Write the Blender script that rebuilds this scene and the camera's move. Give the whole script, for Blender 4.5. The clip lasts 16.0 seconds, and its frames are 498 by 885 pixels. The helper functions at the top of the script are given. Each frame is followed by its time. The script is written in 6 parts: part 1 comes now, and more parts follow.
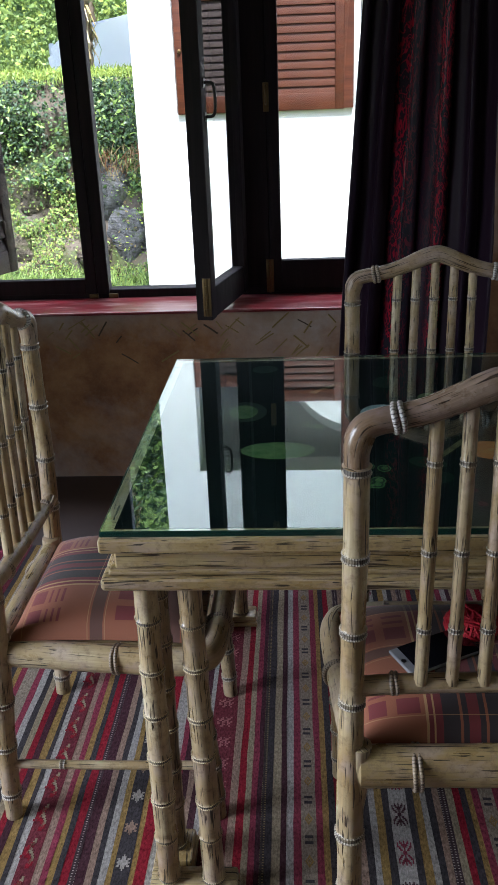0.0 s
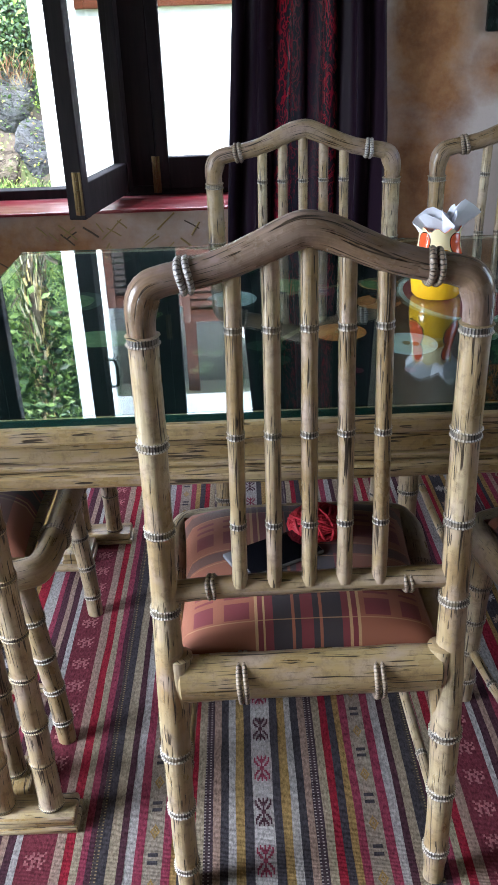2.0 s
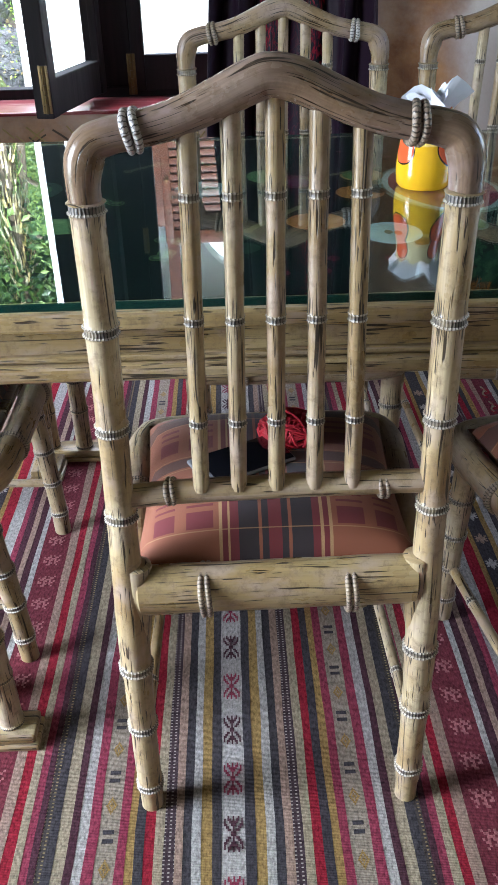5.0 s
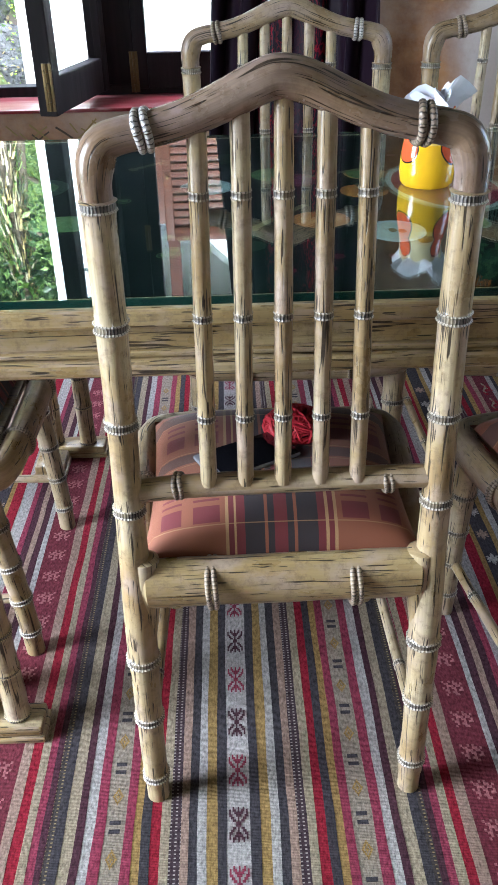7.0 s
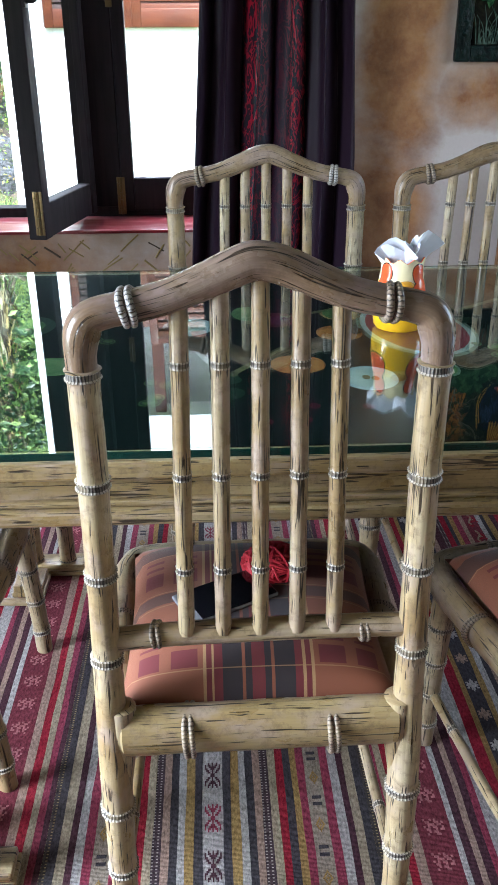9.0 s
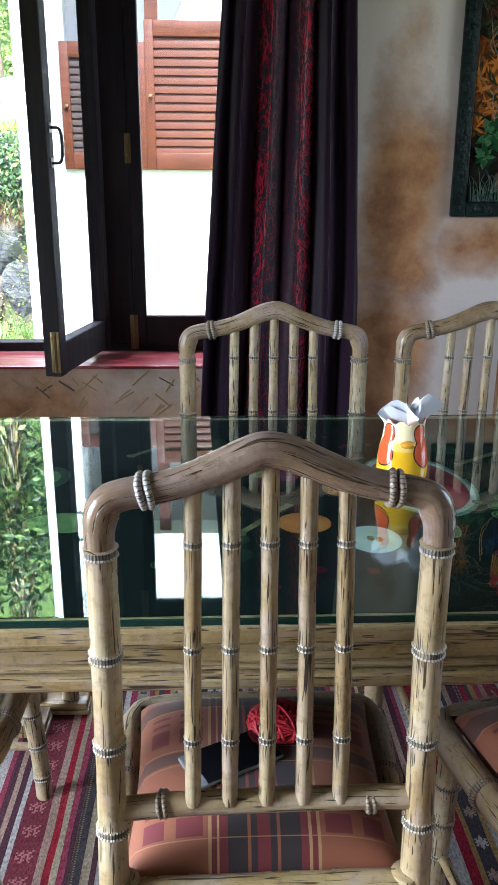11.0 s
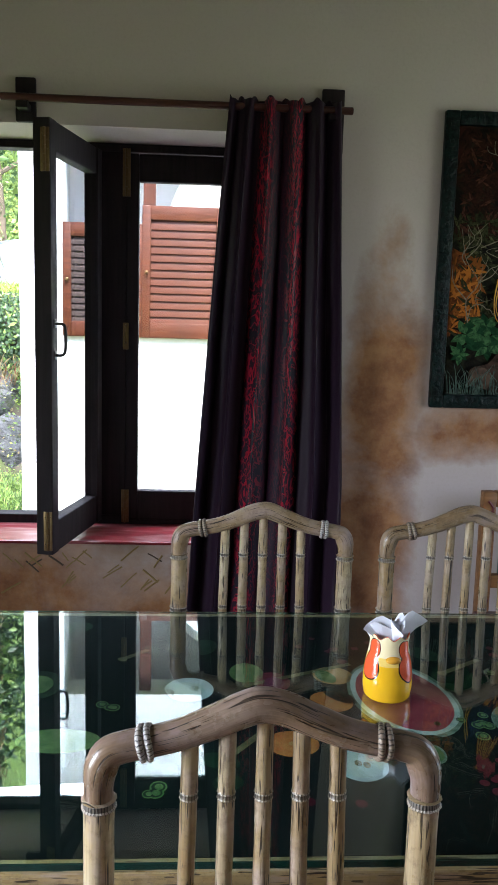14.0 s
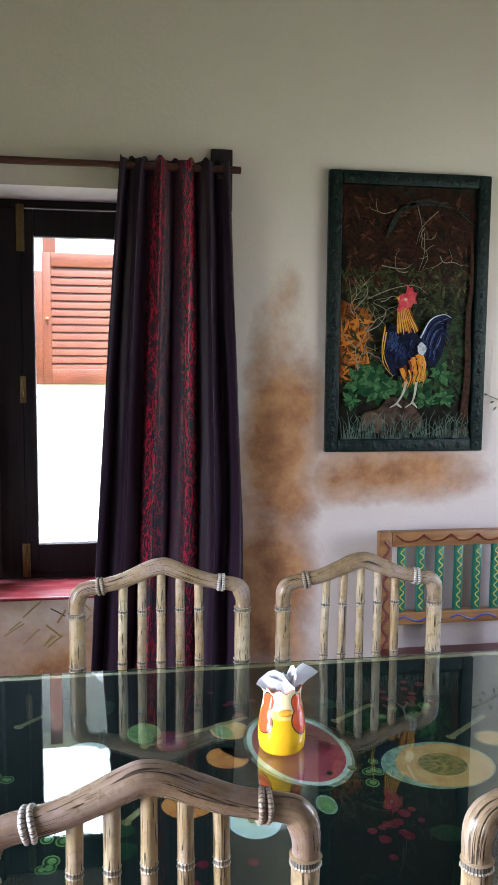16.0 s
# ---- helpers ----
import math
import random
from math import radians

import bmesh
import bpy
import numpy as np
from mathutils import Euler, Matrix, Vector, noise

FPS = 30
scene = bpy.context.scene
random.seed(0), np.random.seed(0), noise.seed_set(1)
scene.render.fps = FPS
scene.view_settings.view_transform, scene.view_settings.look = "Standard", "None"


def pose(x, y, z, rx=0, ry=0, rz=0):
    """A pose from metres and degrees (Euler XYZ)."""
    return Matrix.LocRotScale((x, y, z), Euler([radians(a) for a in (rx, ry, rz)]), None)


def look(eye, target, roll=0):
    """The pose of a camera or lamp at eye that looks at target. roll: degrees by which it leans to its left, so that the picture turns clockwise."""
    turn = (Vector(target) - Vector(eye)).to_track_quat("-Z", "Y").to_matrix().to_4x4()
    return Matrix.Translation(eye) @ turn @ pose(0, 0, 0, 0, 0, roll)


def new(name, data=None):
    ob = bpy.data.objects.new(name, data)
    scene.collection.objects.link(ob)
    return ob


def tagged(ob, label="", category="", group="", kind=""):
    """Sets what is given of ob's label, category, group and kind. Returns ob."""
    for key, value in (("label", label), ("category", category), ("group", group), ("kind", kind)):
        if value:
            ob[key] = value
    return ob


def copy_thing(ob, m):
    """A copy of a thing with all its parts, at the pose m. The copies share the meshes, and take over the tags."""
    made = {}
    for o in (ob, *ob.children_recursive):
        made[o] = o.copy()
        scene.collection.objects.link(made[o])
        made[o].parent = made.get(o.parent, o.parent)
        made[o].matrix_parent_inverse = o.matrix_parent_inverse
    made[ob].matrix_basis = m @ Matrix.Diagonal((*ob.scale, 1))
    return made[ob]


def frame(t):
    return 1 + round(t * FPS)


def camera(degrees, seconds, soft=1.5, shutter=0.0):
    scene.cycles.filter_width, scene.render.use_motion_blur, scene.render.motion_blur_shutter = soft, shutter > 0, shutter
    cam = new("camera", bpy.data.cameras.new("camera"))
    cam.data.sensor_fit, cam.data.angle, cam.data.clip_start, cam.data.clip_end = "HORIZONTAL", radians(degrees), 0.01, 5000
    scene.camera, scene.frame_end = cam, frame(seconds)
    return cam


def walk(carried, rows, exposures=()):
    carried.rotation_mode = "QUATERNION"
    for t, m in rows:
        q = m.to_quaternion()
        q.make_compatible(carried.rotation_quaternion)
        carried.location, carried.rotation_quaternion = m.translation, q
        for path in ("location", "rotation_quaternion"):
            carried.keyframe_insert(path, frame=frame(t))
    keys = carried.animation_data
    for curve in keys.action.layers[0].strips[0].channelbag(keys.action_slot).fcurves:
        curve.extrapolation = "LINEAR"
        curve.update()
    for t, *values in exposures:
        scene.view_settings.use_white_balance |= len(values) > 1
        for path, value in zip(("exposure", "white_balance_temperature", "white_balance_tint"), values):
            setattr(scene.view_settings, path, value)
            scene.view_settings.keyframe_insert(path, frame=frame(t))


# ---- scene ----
cam = camera(33.6, 16.0)
PATH = [
    (0, (0.111, -0.03, 1.372), (-0.005, 1.818, 0.617), -2.2),
    (0.5, (0.168, 0.005, 1.33), (0.113, 1.824, 0.502), -2.1),
    (1, (0.223, 0.036, 1.301), (0.203, 1.836, 0.43), -2.1),
    (1.5, (0.275, 0.065, 1.271), (0.26, 1.862, 0.393), -2.6),
    (2, (0.306, 0.089, 1.235), (0.313, 1.871, 0.327), -2.1),
    (2.5, (0.315, 0.113, 1.209), (0.334, 1.884, 0.281), -1.5),
    (3, (0.321, 0.141, 1.19), (0.33, 1.908, 0.253), -1.5),
    (3.5, (0.331, 0.155, 1.178), (0.335, 1.917, 0.232), -1.5),
    (4, (0.337, 0.159, 1.161), (0.344, 1.905, 0.187), -1.8),
    (4.5, (0.338, 0.154, 1.155), (0.362, 1.88, 0.145), -1.6),
    (5, (0.337, 0.148, 1.145), (0.365, 1.851, 0.098), -1.4),
    (7.5, (0.326, 0.134, 1.156), (0.359, 1.834, 0.103), -1.2),
    (8, (0.336, 0.137, 1.188), (0.388, 1.88, 0.209), -1.1),
    (8.5, (0.336, 0.145, 1.212), (0.405, 1.922, 0.297), -0.7),
    (9, (0.333, 0.149, 1.231), (0.414, 1.95, 0.365), -0.3),
    (11.5, (0.32, 0.135, 1.344), (0.386, 2.049, 0.769), 0.6),
    (12, (0.313, 0.138, 1.364), (0.36, 2.064, 0.825), 0.8),
    (12.5, (0.307, 0.133, 1.386), (0.346, 2.071, 0.893), 0.8),
    (13, (0.304, 0.126, 1.417), (0.369, 2.078, 0.985), 1.2),
    (13.5, (0.299, 0.114, 1.445), (0.396, 2.077, 1.079), 1.7),
    (14, (0.301, 0.094, 1.475), (0.42, 2.068, 1.18), 1.6),
    (14.5, (0.308, 0.066, 1.506), (0.459, 2.047, 1.274), 1.4),
    (15, (0.317, 0.05, 1.531), (0.516, 2.03, 1.331), 1.2),
    (15.5, (0.333, 0.043, 1.539), (0.603, 2.015, 1.338), 0.7),
    (16, (0.345, 0.053, 1.533), (0.671, 2.015, 1.324), 0.5),
]
walk(cam, [(t, look(eye, target, roll)) for t, eye, target, roll in PATH], exposures=[(0.0, 0.6, 6000.0, 10.0), (1.0, 1.55, 5900.0, 11.0), (2.0, 1.66, 5850.0, 11.0), (3.0, 1.7, 5850.0, 10.0), (4.0, 1.52, 5800.0, 9.0), (4.5, 1.55, 5800.0, 8.5), (5.0, 1.9, 5800.0, 8.5), (9.0, 2.06, 5750.0, 7.5), (11.5, 1.9, 5750.0, 8.5), (12.5, 1.62, 5800.0, 10.0), (14.5, 1.6, 6050.0, 13.0), (15.0, 1.7, 6050.0, 14.0), (16.0, 2.5, 6050.0, 15.0)])

# ---- world and light ----
SUN_UP, SUN_TURN = 60.0, 195.0
world = bpy.data.worlds.new("sky")
world.use_nodes = True
scene.world = world
wn = world.node_tree
sky = wn.nodes.new("ShaderNodeTexSky")
sky.sky_type = "NISHITA"
sky.sun_disc = False
sky.sun_elevation, sky.sun_rotation = radians(SUN_UP), radians(SUN_TURN)
wn.links.new(sky.outputs[0], wn.nodes["Background"].inputs[0])
wn.nodes["Background"].inputs[1].default_value = 0.28

sun_data = bpy.data.lights.new("sun", "SUN")
sun_data.energy, sun_data.angle, sun_data.color = 8.0, radians(12), (1.0, 0.98, 0.95)
sun = new("sun", sun_data)
sun.matrix_world = look((1.2, 0.2, 7.6), (0, 4.5, 0))


def area(name, w, h, power, m, color=(1, 1, 1)):
    d = bpy.data.lights.new(name, "AREA")
    d.shape, d.size, d.size_y, d.energy, d.color = "RECTANGLE", w, h, power, color
    o = new(name, d)
    o.matrix_world = m
    return o


area("sky_light_front", 2.4, 1.2, 85, look((-0.5, 4.3, 3.3), (-0.2, 1.2, 0.6)), (0.81, 0.85, 1.0))
door_light = area("sky_light_door", 1.1, 1.8, 30, look((-2.33, 0.45, 1.1), (0.4, 0.55, -0.15)), (0.88, 0.92, 1.0))
door_light.data.spread = radians(100)
area("sky_light_right", 1.1, 1.1, 4, look((2.82, 1.75, 1.5), (1.0, 2.1, 0.8)), (0.92, 0.92, 1.0))

# ---- materials ----
class Nodes:
    """A short way to write a node material."""

    def __init__(self, name):
        self.mat = bpy.data.materials.new(name)
        self.mat.use_nodes = True
        self.t = self.mat.node_tree
        self.bsdf = self.t.nodes["Principled BSDF"]
        self.co = self.t.nodes.new("ShaderNodeTexCoord")

    def node(self, kind, ins=None, data_type=None, blend_type=None, operation=None, use_clamp=None, bands_direction=None):
        n = self.t.nodes.new(kind)
        if data_type:
            n.data_type = data_type
        if blend_type:
            n.blend_type = blend_type
        if operation:
            n.operation = operation
        if use_clamp:
            n.use_clamp = use_clamp
        if bands_direction:
            n.bands_direction = bands_direction
        for k, v in (ins or {}).items():
            self.put(n.inputs[k], v)
        return n

    def put(self, sock, v):
        if isinstance(v, bpy.types.NodeSocket):
            self.t.links.new(v, sock)
        else:
            sock.default_value = v

    def coord(self, kind="Object", scale=(1, 1, 1), rot=(0, 0, 0), loc=(0, 0, 0)):
        return self.node("ShaderNodeMapping", {"Vector": self.co.outputs[kind], "Scale": scale, "Rotation": rot, "Location": loc}).outputs[0]

    def noise(self, vec, scale, detail=4.0, rough=0.55, dist=0.0):
        return self.node("ShaderNodeTexNoise", {"Vector": vec, "Scale": scale, "Detail": detail, "Roughness": rough, "Distortion": dist}).outputs[0]

    def ramp(self, fac, stops, mode="LINEAR"):
        n = self.node("ShaderNodeValToRGB", {"Fac": fac})
        n.color_ramp.interpolation = mode
        e = n.color_ramp.elements
        while len(e) < len(stops):
            e.new(0.5)
        for el, (p, c) in zip(e, stops):
            el.position = p
            el.color = (*c, 1) if not isinstance(c, (int, float)) else (c, c, c, 1)
        return n.outputs[0]

    def mix(self, fac, a, b, blend="MIX"):
        n = self.node("ShaderNodeMix", data_type="RGBA", blend_type=blend)
        for i, v in ((0, fac), (6, a), (7, b)):
            if isinstance(v, tuple) and len(v) == 3:
                v = (*v, 1)
            self.put(n.inputs[i], v)
        return n.outputs[2]

    def math(self, op, a, b=0.0, clamp=False):
        n = self.node("ShaderNodeMath", operation=op, use_clamp=clamp)
        self.put(n.inputs[0], a)
        self.put(n.inputs[1], b)
        return n.outputs[0]

    def axis(self, vec, k):
        return self.node("ShaderNodeSeparateXYZ", {"Vector": vec}).outputs[k]

    def out(self, color=None, rough=0.5, metal=0.0, bump=None, strength=0.2, distance=0.002, **ins):
        if color is not None:
            self.put(self.bsdf.inputs["Base Color"], (*color, 1) if isinstance(color, tuple) else color)
        self.put(self.bsdf.inputs["Roughness"], rough)
        self.put(self.bsdf.inputs["Metallic"], metal)
        for k, v in ins.items():
            self.put(self.bsdf.inputs[k.replace("_", " ")], v)
        if bump is not None:
            b = self.node("ShaderNodeBump", {"Height": bump, "Strength": strength, "Distance": distance})
            self.t.links.new(b.outputs[0], self.bsdf.inputs["Normal"])
        return self.mat


def plain(name, color, rough=0.5, metal=0.0, vary=0.12, scale=40.0, bump=0.05):
    n = Nodes(name)
    v = n.coord()
    a = n.noise(v, scale)
    b = n.noise(v, scale * 0.13)
    lo = tuple(c * (1 - vary) for c in color)
    hi = tuple(min(1, c * (1 + vary)) for c in color)
    c = n.mix(n.math("MULTIPLY", n.math("ADD", a, b), 0.5), lo, hi)
    return n.out(c, n.ramp(b, [(0.3, rough * 0.85), (0.7, min(1, rough * 1.15))]), metal, a, bump)


def bamboo(name, pale, mid, warm, crack_at=0.425, rough=0.33):
    """Painted carved wood: streaks along the length, dark drying cracks, a washed tint."""
    n = Nodes(name)
    rnd = n.node("ShaderNodeObjectInfo").outputs["Random"]
    shift = n.node("ShaderNodeCombineXYZ", {"X": n.math("MULTIPLY", rnd, 7.0), "Y": n.math("MULTIPLY", rnd, 13.0), "Z": rnd}).outputs[0]
    uv = n.node("ShaderNodeVectorMath", {0: n.co.outputs["UV"], 1: shift}, operation="ADD").outputs[0]

    def at(sx, sy):
        return n.node("ShaderNodeMapping", {"Vector": uv, "Scale": (sx, sy, 1)}).outputs[0]

    broad = n.noise(at(9, 5), 1.0, 3)
    c = n.ramp(broad, [(0.3, pale), (0.5, mid), (0.7, warm)])
    c = n.mix(n.ramp(rnd, [(0.6, 0.0), (0.85, 0.3)]), c, tuple(0.5 * x + 0.16 for x in mid))
    c = n.mix(n.ramp(n.noise(at(5, 2.6), 1.0, 2), [(0.42, 0.0), (0.66, 0.7)]), c, tuple(x * 0.7 for x in warm))
    streak = n.noise(at(320, 9), 1.0, 3)
    c = n.mix(n.ramp(streak, [(0.35, 0.5), (0.6, 0.0)]), c, tuple(x * 0.55 for x in mid))
    wash = n.noise(at(26, 15), 1.0, 4, 0.6)
    c = n.mix(n.ramp(wash, [(0.48, 0.0), (0.66, 0.75)]), c, tuple(0.5 * x + k for x, k in zip(mid, (0.17, 0.13, 0.14))))
    near_map = n.node("ShaderNodeUVMap")
    near_map.uv_map = "near_ring"
    near = n.axis(near_map.outputs[0], 0)

    def drawn(sx, sy, gx, gy, start, most, extra):
        """Thin dark lines that run with the grain, swell and taper off."""
        line = n.math("ABSOLUTE", n.math("SUBTRACT", n.noise(at(sx, sy), 1.0, 1.0, 0.4, 0.25), 0.5))
        gate = n.math("ADD", n.noise(at(gx, gy), 1.0, 1.0), n.math("MULTIPLY", near, extra))
        wide = n.math("MINIMUM", n.math("MULTIPLY", n.math("SUBTRACT", gate, start), 0.7), most)
        return n.ramp(n.math("ADD", n.math("SUBTRACT", wide, line), 0.5), [(0.496, 0.0), (0.515, 0.92)])

    crack = n.math("MAXIMUM", drawn(140, 4.0, 110, 9, crack_at + 0.145, 0.038, 0.03), drawn(300, 8, 210, 22, crack_at + 0.18, 0.05, 0.14))
    c = n.mix(crack, c, (0.012, 0.008, 0.005))
    dirt = n.noise(at(60, 60), 1.0, 5, 0.7)
    c = n.mix(n.ramp(dirt, [(0.5, 0.0), (0.72, 0.65)]), c, (0.12, 0.08, 0.045))
    h = n.math("SUBTRACT", n.math("MULTIPLY", streak, 0.4), crack)
    return n.out(c, n.ramp(wash, [(0.3, rough - 0.1), (0.7, rough + 0.15)]), 0.0, h, 0.5, 0.0015, Specular_IOR_Level=0.45)


def ring_mat(name, pale, dark, along=0, freq=2000.0, share=0.62):
    n = Nodes(name)
    u = n.axis(n.coord("UV"), along)
    wob = n.noise(n.coord("UV", (300, 120, 1)), 1.0, 2)
    dash = n.math("SINE", n.math("ADD", n.math("MULTIPLY", u, freq), n.math("MULTIPLY", wob, 5.0)))
    c = n.mix(n.ramp(dash, [(share - 0.1, 0.0), (share + 0.1, 0.95)]), pale, dark)
    c = n.mix(n.ramp(n.noise(n.coord("UV", (40, 40, 1)), 1.0, 3), [(0.45, 0.0), (0.75, 0.5)]), c, (0.4, 0.31, 0.17))
    return n.out(c, 0.45, 0.0, dash, 0.35, 0.001)


M_CANE = bamboo("cream_painted_cane", (0.56, 0.475, 0.31), (0.42, 0.315, 0.165), (0.3, 0.185, 0.075))
M_CANE_TOP = bamboo("greyed_cane", (0.3, 0.22, 0.165), (0.2, 0.135, 0.095), (0.26, 0.165, 0.085), 0.4, 0.28)
M_CANE_MID = bamboo("mid_cream_cane", (0.48, 0.385, 0.26), (0.33, 0.235, 0.14), (0.29, 0.19, 0.09), 0.41, 0.3)
M_BOARD = bamboo("cream_painted_board", (0.52, 0.43, 0.25), (0.42, 0.31, 0.145), (0.31, 0.2, 0.075), 0.4)
M_RING = ring_mat("carved_node_groove", (0.13, 0.11, 0.09), (0.008, 0.006, 0.005), 0, 1500.0, 0.35)
M_LINE = ring_mat("pale_carved_bead", (0.4, 0.355, 0.29), (0.06, 0.045, 0.03), 0, 1500.0, 0.66)
M_CORD = ring_mat("pale_cord_binding", (0.42, 0.39, 0.36), (0.05, 0.045, 0.045), 1, 1300.0, 0.72)
M_CORD_TAN = ring_mat("tan_cord_binding", (0.25, 0.19, 0.14), (0.04, 0.03, 0.022), 1, 1300.0, 0.66)
M_NODE = ring_mat("carved_leg_node", (0.5, 0.41, 0.24), (0.06, 0.04, 0.02))


def wool(name, color, dash=None):
    n = Nodes(name)
    v = n.coord("Object")
    fine = n.noise(n.coord("Object", (230, 110, 1)), 1.0, 4, 0.7)
    broad = n.noise(n.coord("Object", (10, 4, 1)), 1.0, 3)
    c = n.mix(n.ramp(fine, [(0.32, 0.0), (0.66, 1.0)]), tuple(x * 0.45 for x in color), tuple(min(1, x * 1.5 + 0.015) for x in color))
    c = n.mix(n.ramp(broad, [(0.35, 0.0), (0.7, 0.35)]), c, tuple(x * 0.6 for x in color))
    if dash:
        y = n.axis(v, 1)
        x = n.axis(v, 0)
        wv = n.math("SINE", n.math("MULTIPLY", y, 1000.0))
        wx = n.math("SINE", n.math("MULTIPLY", x, 780.0))
        k = n.math("MULTIPLY", n.ramp(wv, [(0.45, 0.0), (0.6, 1.0)]), n.ramp(wx, [(0.2, 0.0), (0.4, 1.0)]))
        c = n.mix(k, c, dash)
    weave = n.node("ShaderNodeTexWave", {"Vector": v, "Scale": 130.0, "Distortion": 1.5, "Detail": 1.0}, bands_direction="Y").outputs[1]
    return n.out(c, 0.95, 0.0, n.math("ADD", fine, weave), 0.55, 0.002, Specular_IOR_Level=0.1)


WOOL = {
    "blush": wool("blush_wool", (0.33, 0.12, 0.125)), "white": wool("white_wool", (0.35, 0.32, 0.295)), "dark": wool("charcoal_wool", (0.042, 0.036, 0.04)), "gold": wool("gold_wool", (0.27, 0.17, 0.055)),
    "grey": wool("light_grey_wool", (0.33, 0.305, 0.28)), "pink": wool("pinkish_tan_wool", (0.27, 0.18, 0.135)), "tan": wool("tan_wool", (0.28, 0.225, 0.15)),
    "red": wool("red_wool", (0.225, 0.008, 0.02)), "rose": wool("rose_wool", (0.21, 0.03, 0.055)), "plum": wool("plum_wool", (0.055, 0.018, 0.026)),
    "maroon": wool("maroon_wool", (0.13, 0.02, 0.03)), "beige": wool("grey_beige_wool", (0.25, 0.205, 0.155)),
    "dashw": wool("black_wool_white_dashes", (0.05, 0.03, 0.035), (0.34, 0.29, 0.26, 1)), "dasht": wool("black_wool_tan_dashes", (0.05, 0.04, 0.035), (0.24, 0.18, 0.09, 1)),
}


def plaster_mat():
    """Cream plaster, ragged over with ochre and rust clouds low on the wall and beside the curtain."""
    n = Nodes("ragged_plaster")
    v = n.coord("Object")
    x, z = n.axis(v, 0), n.axis(v, 2)
    base = n.mix(n.noise(v, 1.4, 4), (0.42, 0.355, 0.31), (0.52, 0.45, 0.415))
    cloud = n.noise(n.coord("Object", (1, 1, 1), loc=(3.1, 0, 1.7)), 2.2, 6, 0.62, 0.4)
    mott = n.noise(v, 34.0, 4, 0.7)

    def blob(cx, cz, sx, sz):
        dx = n.math("POWER", n.math("ABSOLUTE", n.math("DIVIDE", n.math("SUBTRACT", x, cx), sx)), 2.0)
        dz = n.math("POWER", n.math("ABSOLUTE", n.math("DIVIDE", n.math("SUBTRACT", z, cz), sz)), 2.0)
        return n.math("SUBTRACT", 1.0, n.math("ADD", dx, dz))

    m = None
    for b in ((0.95, 1.2, 0.17, 0.68), (1.4, 1.08, 0.44, 0.145), (-0.5, 0.28, 1.6, 0.52), (0.9, 0.72, 0.22, 0.5)):
        k = blob(*b)
        m = k if m is None else n.math("MAXIMUM", m, k)
    f = n.math("ADD", n.math("MULTIPLY", m, 1.05), n.math("MULTIPLY", n.math("SUBTRACT", cloud, 0.5), 2.6))
    f = n.math("ADD", f, n.math("MULTIPLY", n.math("SUBTRACT", mott, 0.5), 0.35))
    mask = n.ramp(f, [(0.0, 0.0), (0.5, 0.6), (1.0, 1.0)])
    ochre = n.mix(n.ramp(n.noise(v, 7.0, 6, 0.65), [(0.35, 0.0), (0.65, 1.0)]), (0.17, 0.062, 0.018), (0.36, 0.175, 0.07))
    c = n.mix(mask, base, ochre)
    c = n.mix(n.ramp(n.noise(v, 90, 3), [(0.5, 0.0), (0.8, 0.16)]), c, (0.3, 0.25, 0.18))
    return n.out(c, 0.82, 0.0, n.math("ADD", n.noise(v, 55, 5), n.math("MULTIPLY", n.noise(v, 9, 3), 1.5)), 0.22, 0.006)


M_PLASTER = plaster_mat()
M_PLAIN_WALL = plain("pale_plaster", (0.42, 0.385, 0.34), 0.85, 0, 0.1, 12, 0.2)
M_CEIL = plain("ceiling_white", (0.4, 0.36, 0.31), 0.9, 0, 0.06, 10, 0.1)
M_FLOOR = plain("dark_brown_tile", (0.035, 0.02, 0.014), 0.4, 0, 0.3, 20, 0.1)


def wood(name, dark, light, rough, along=2, scale=14.0):
    n = Nodes(name)
    s = [scale * 3.2] * 3
    s[along] = scale * 0.22
    g = n.noise(n.coord("Object", tuple(s)), 1.0, 5, 0.6, 0.6)
    c = n.ramp(g, [(0.3, dark), (0.7, light)])
    c = n.mix(n.ramp(n.noise(n.coord("Object"), 6.0, 3), [(0.4, 0.0), (0.75, 0.4)]), c, tuple(k * 0.6 for k in dark))
    return n.out(c, n.ramp(g, [(0.3, rough + 0.1), (0.7, rough)]), 0, g, 0.25, 0.001, Specular_IOR_Level=0.3)


M_WIN = wood("dark_stained_window_wood", (0.005, 0.0025, 0.0035), (0.016, 0.0075, 0.0095), 0.62)
M_ROD = wood("red_brown_rod_wood", (0.035, 0.012, 0.009), (0.09, 0.03, 0.02), 0.35, 0)
M_SHUT = wood("varnished_shutter_wood", (0.055, 0.015, 0.007), (0.12, 0.036, 0.016), 0.4, 0)
M_SHUT_DARK = wood("dark_shutter_wood", (0.03, 0.02, 0.018), (0.065, 0.042, 0.035), 0.6, 0)
M_BRASS = plain("aged_brass", (0.17, 0.115, 0.055), 0.45, 1.0, 0.3, 90, 0.1)
M_IRON = plain("black_iron", (0.02, 0.018, 0.018), 0.4, 0.6, 0.2, 60, 0.1)


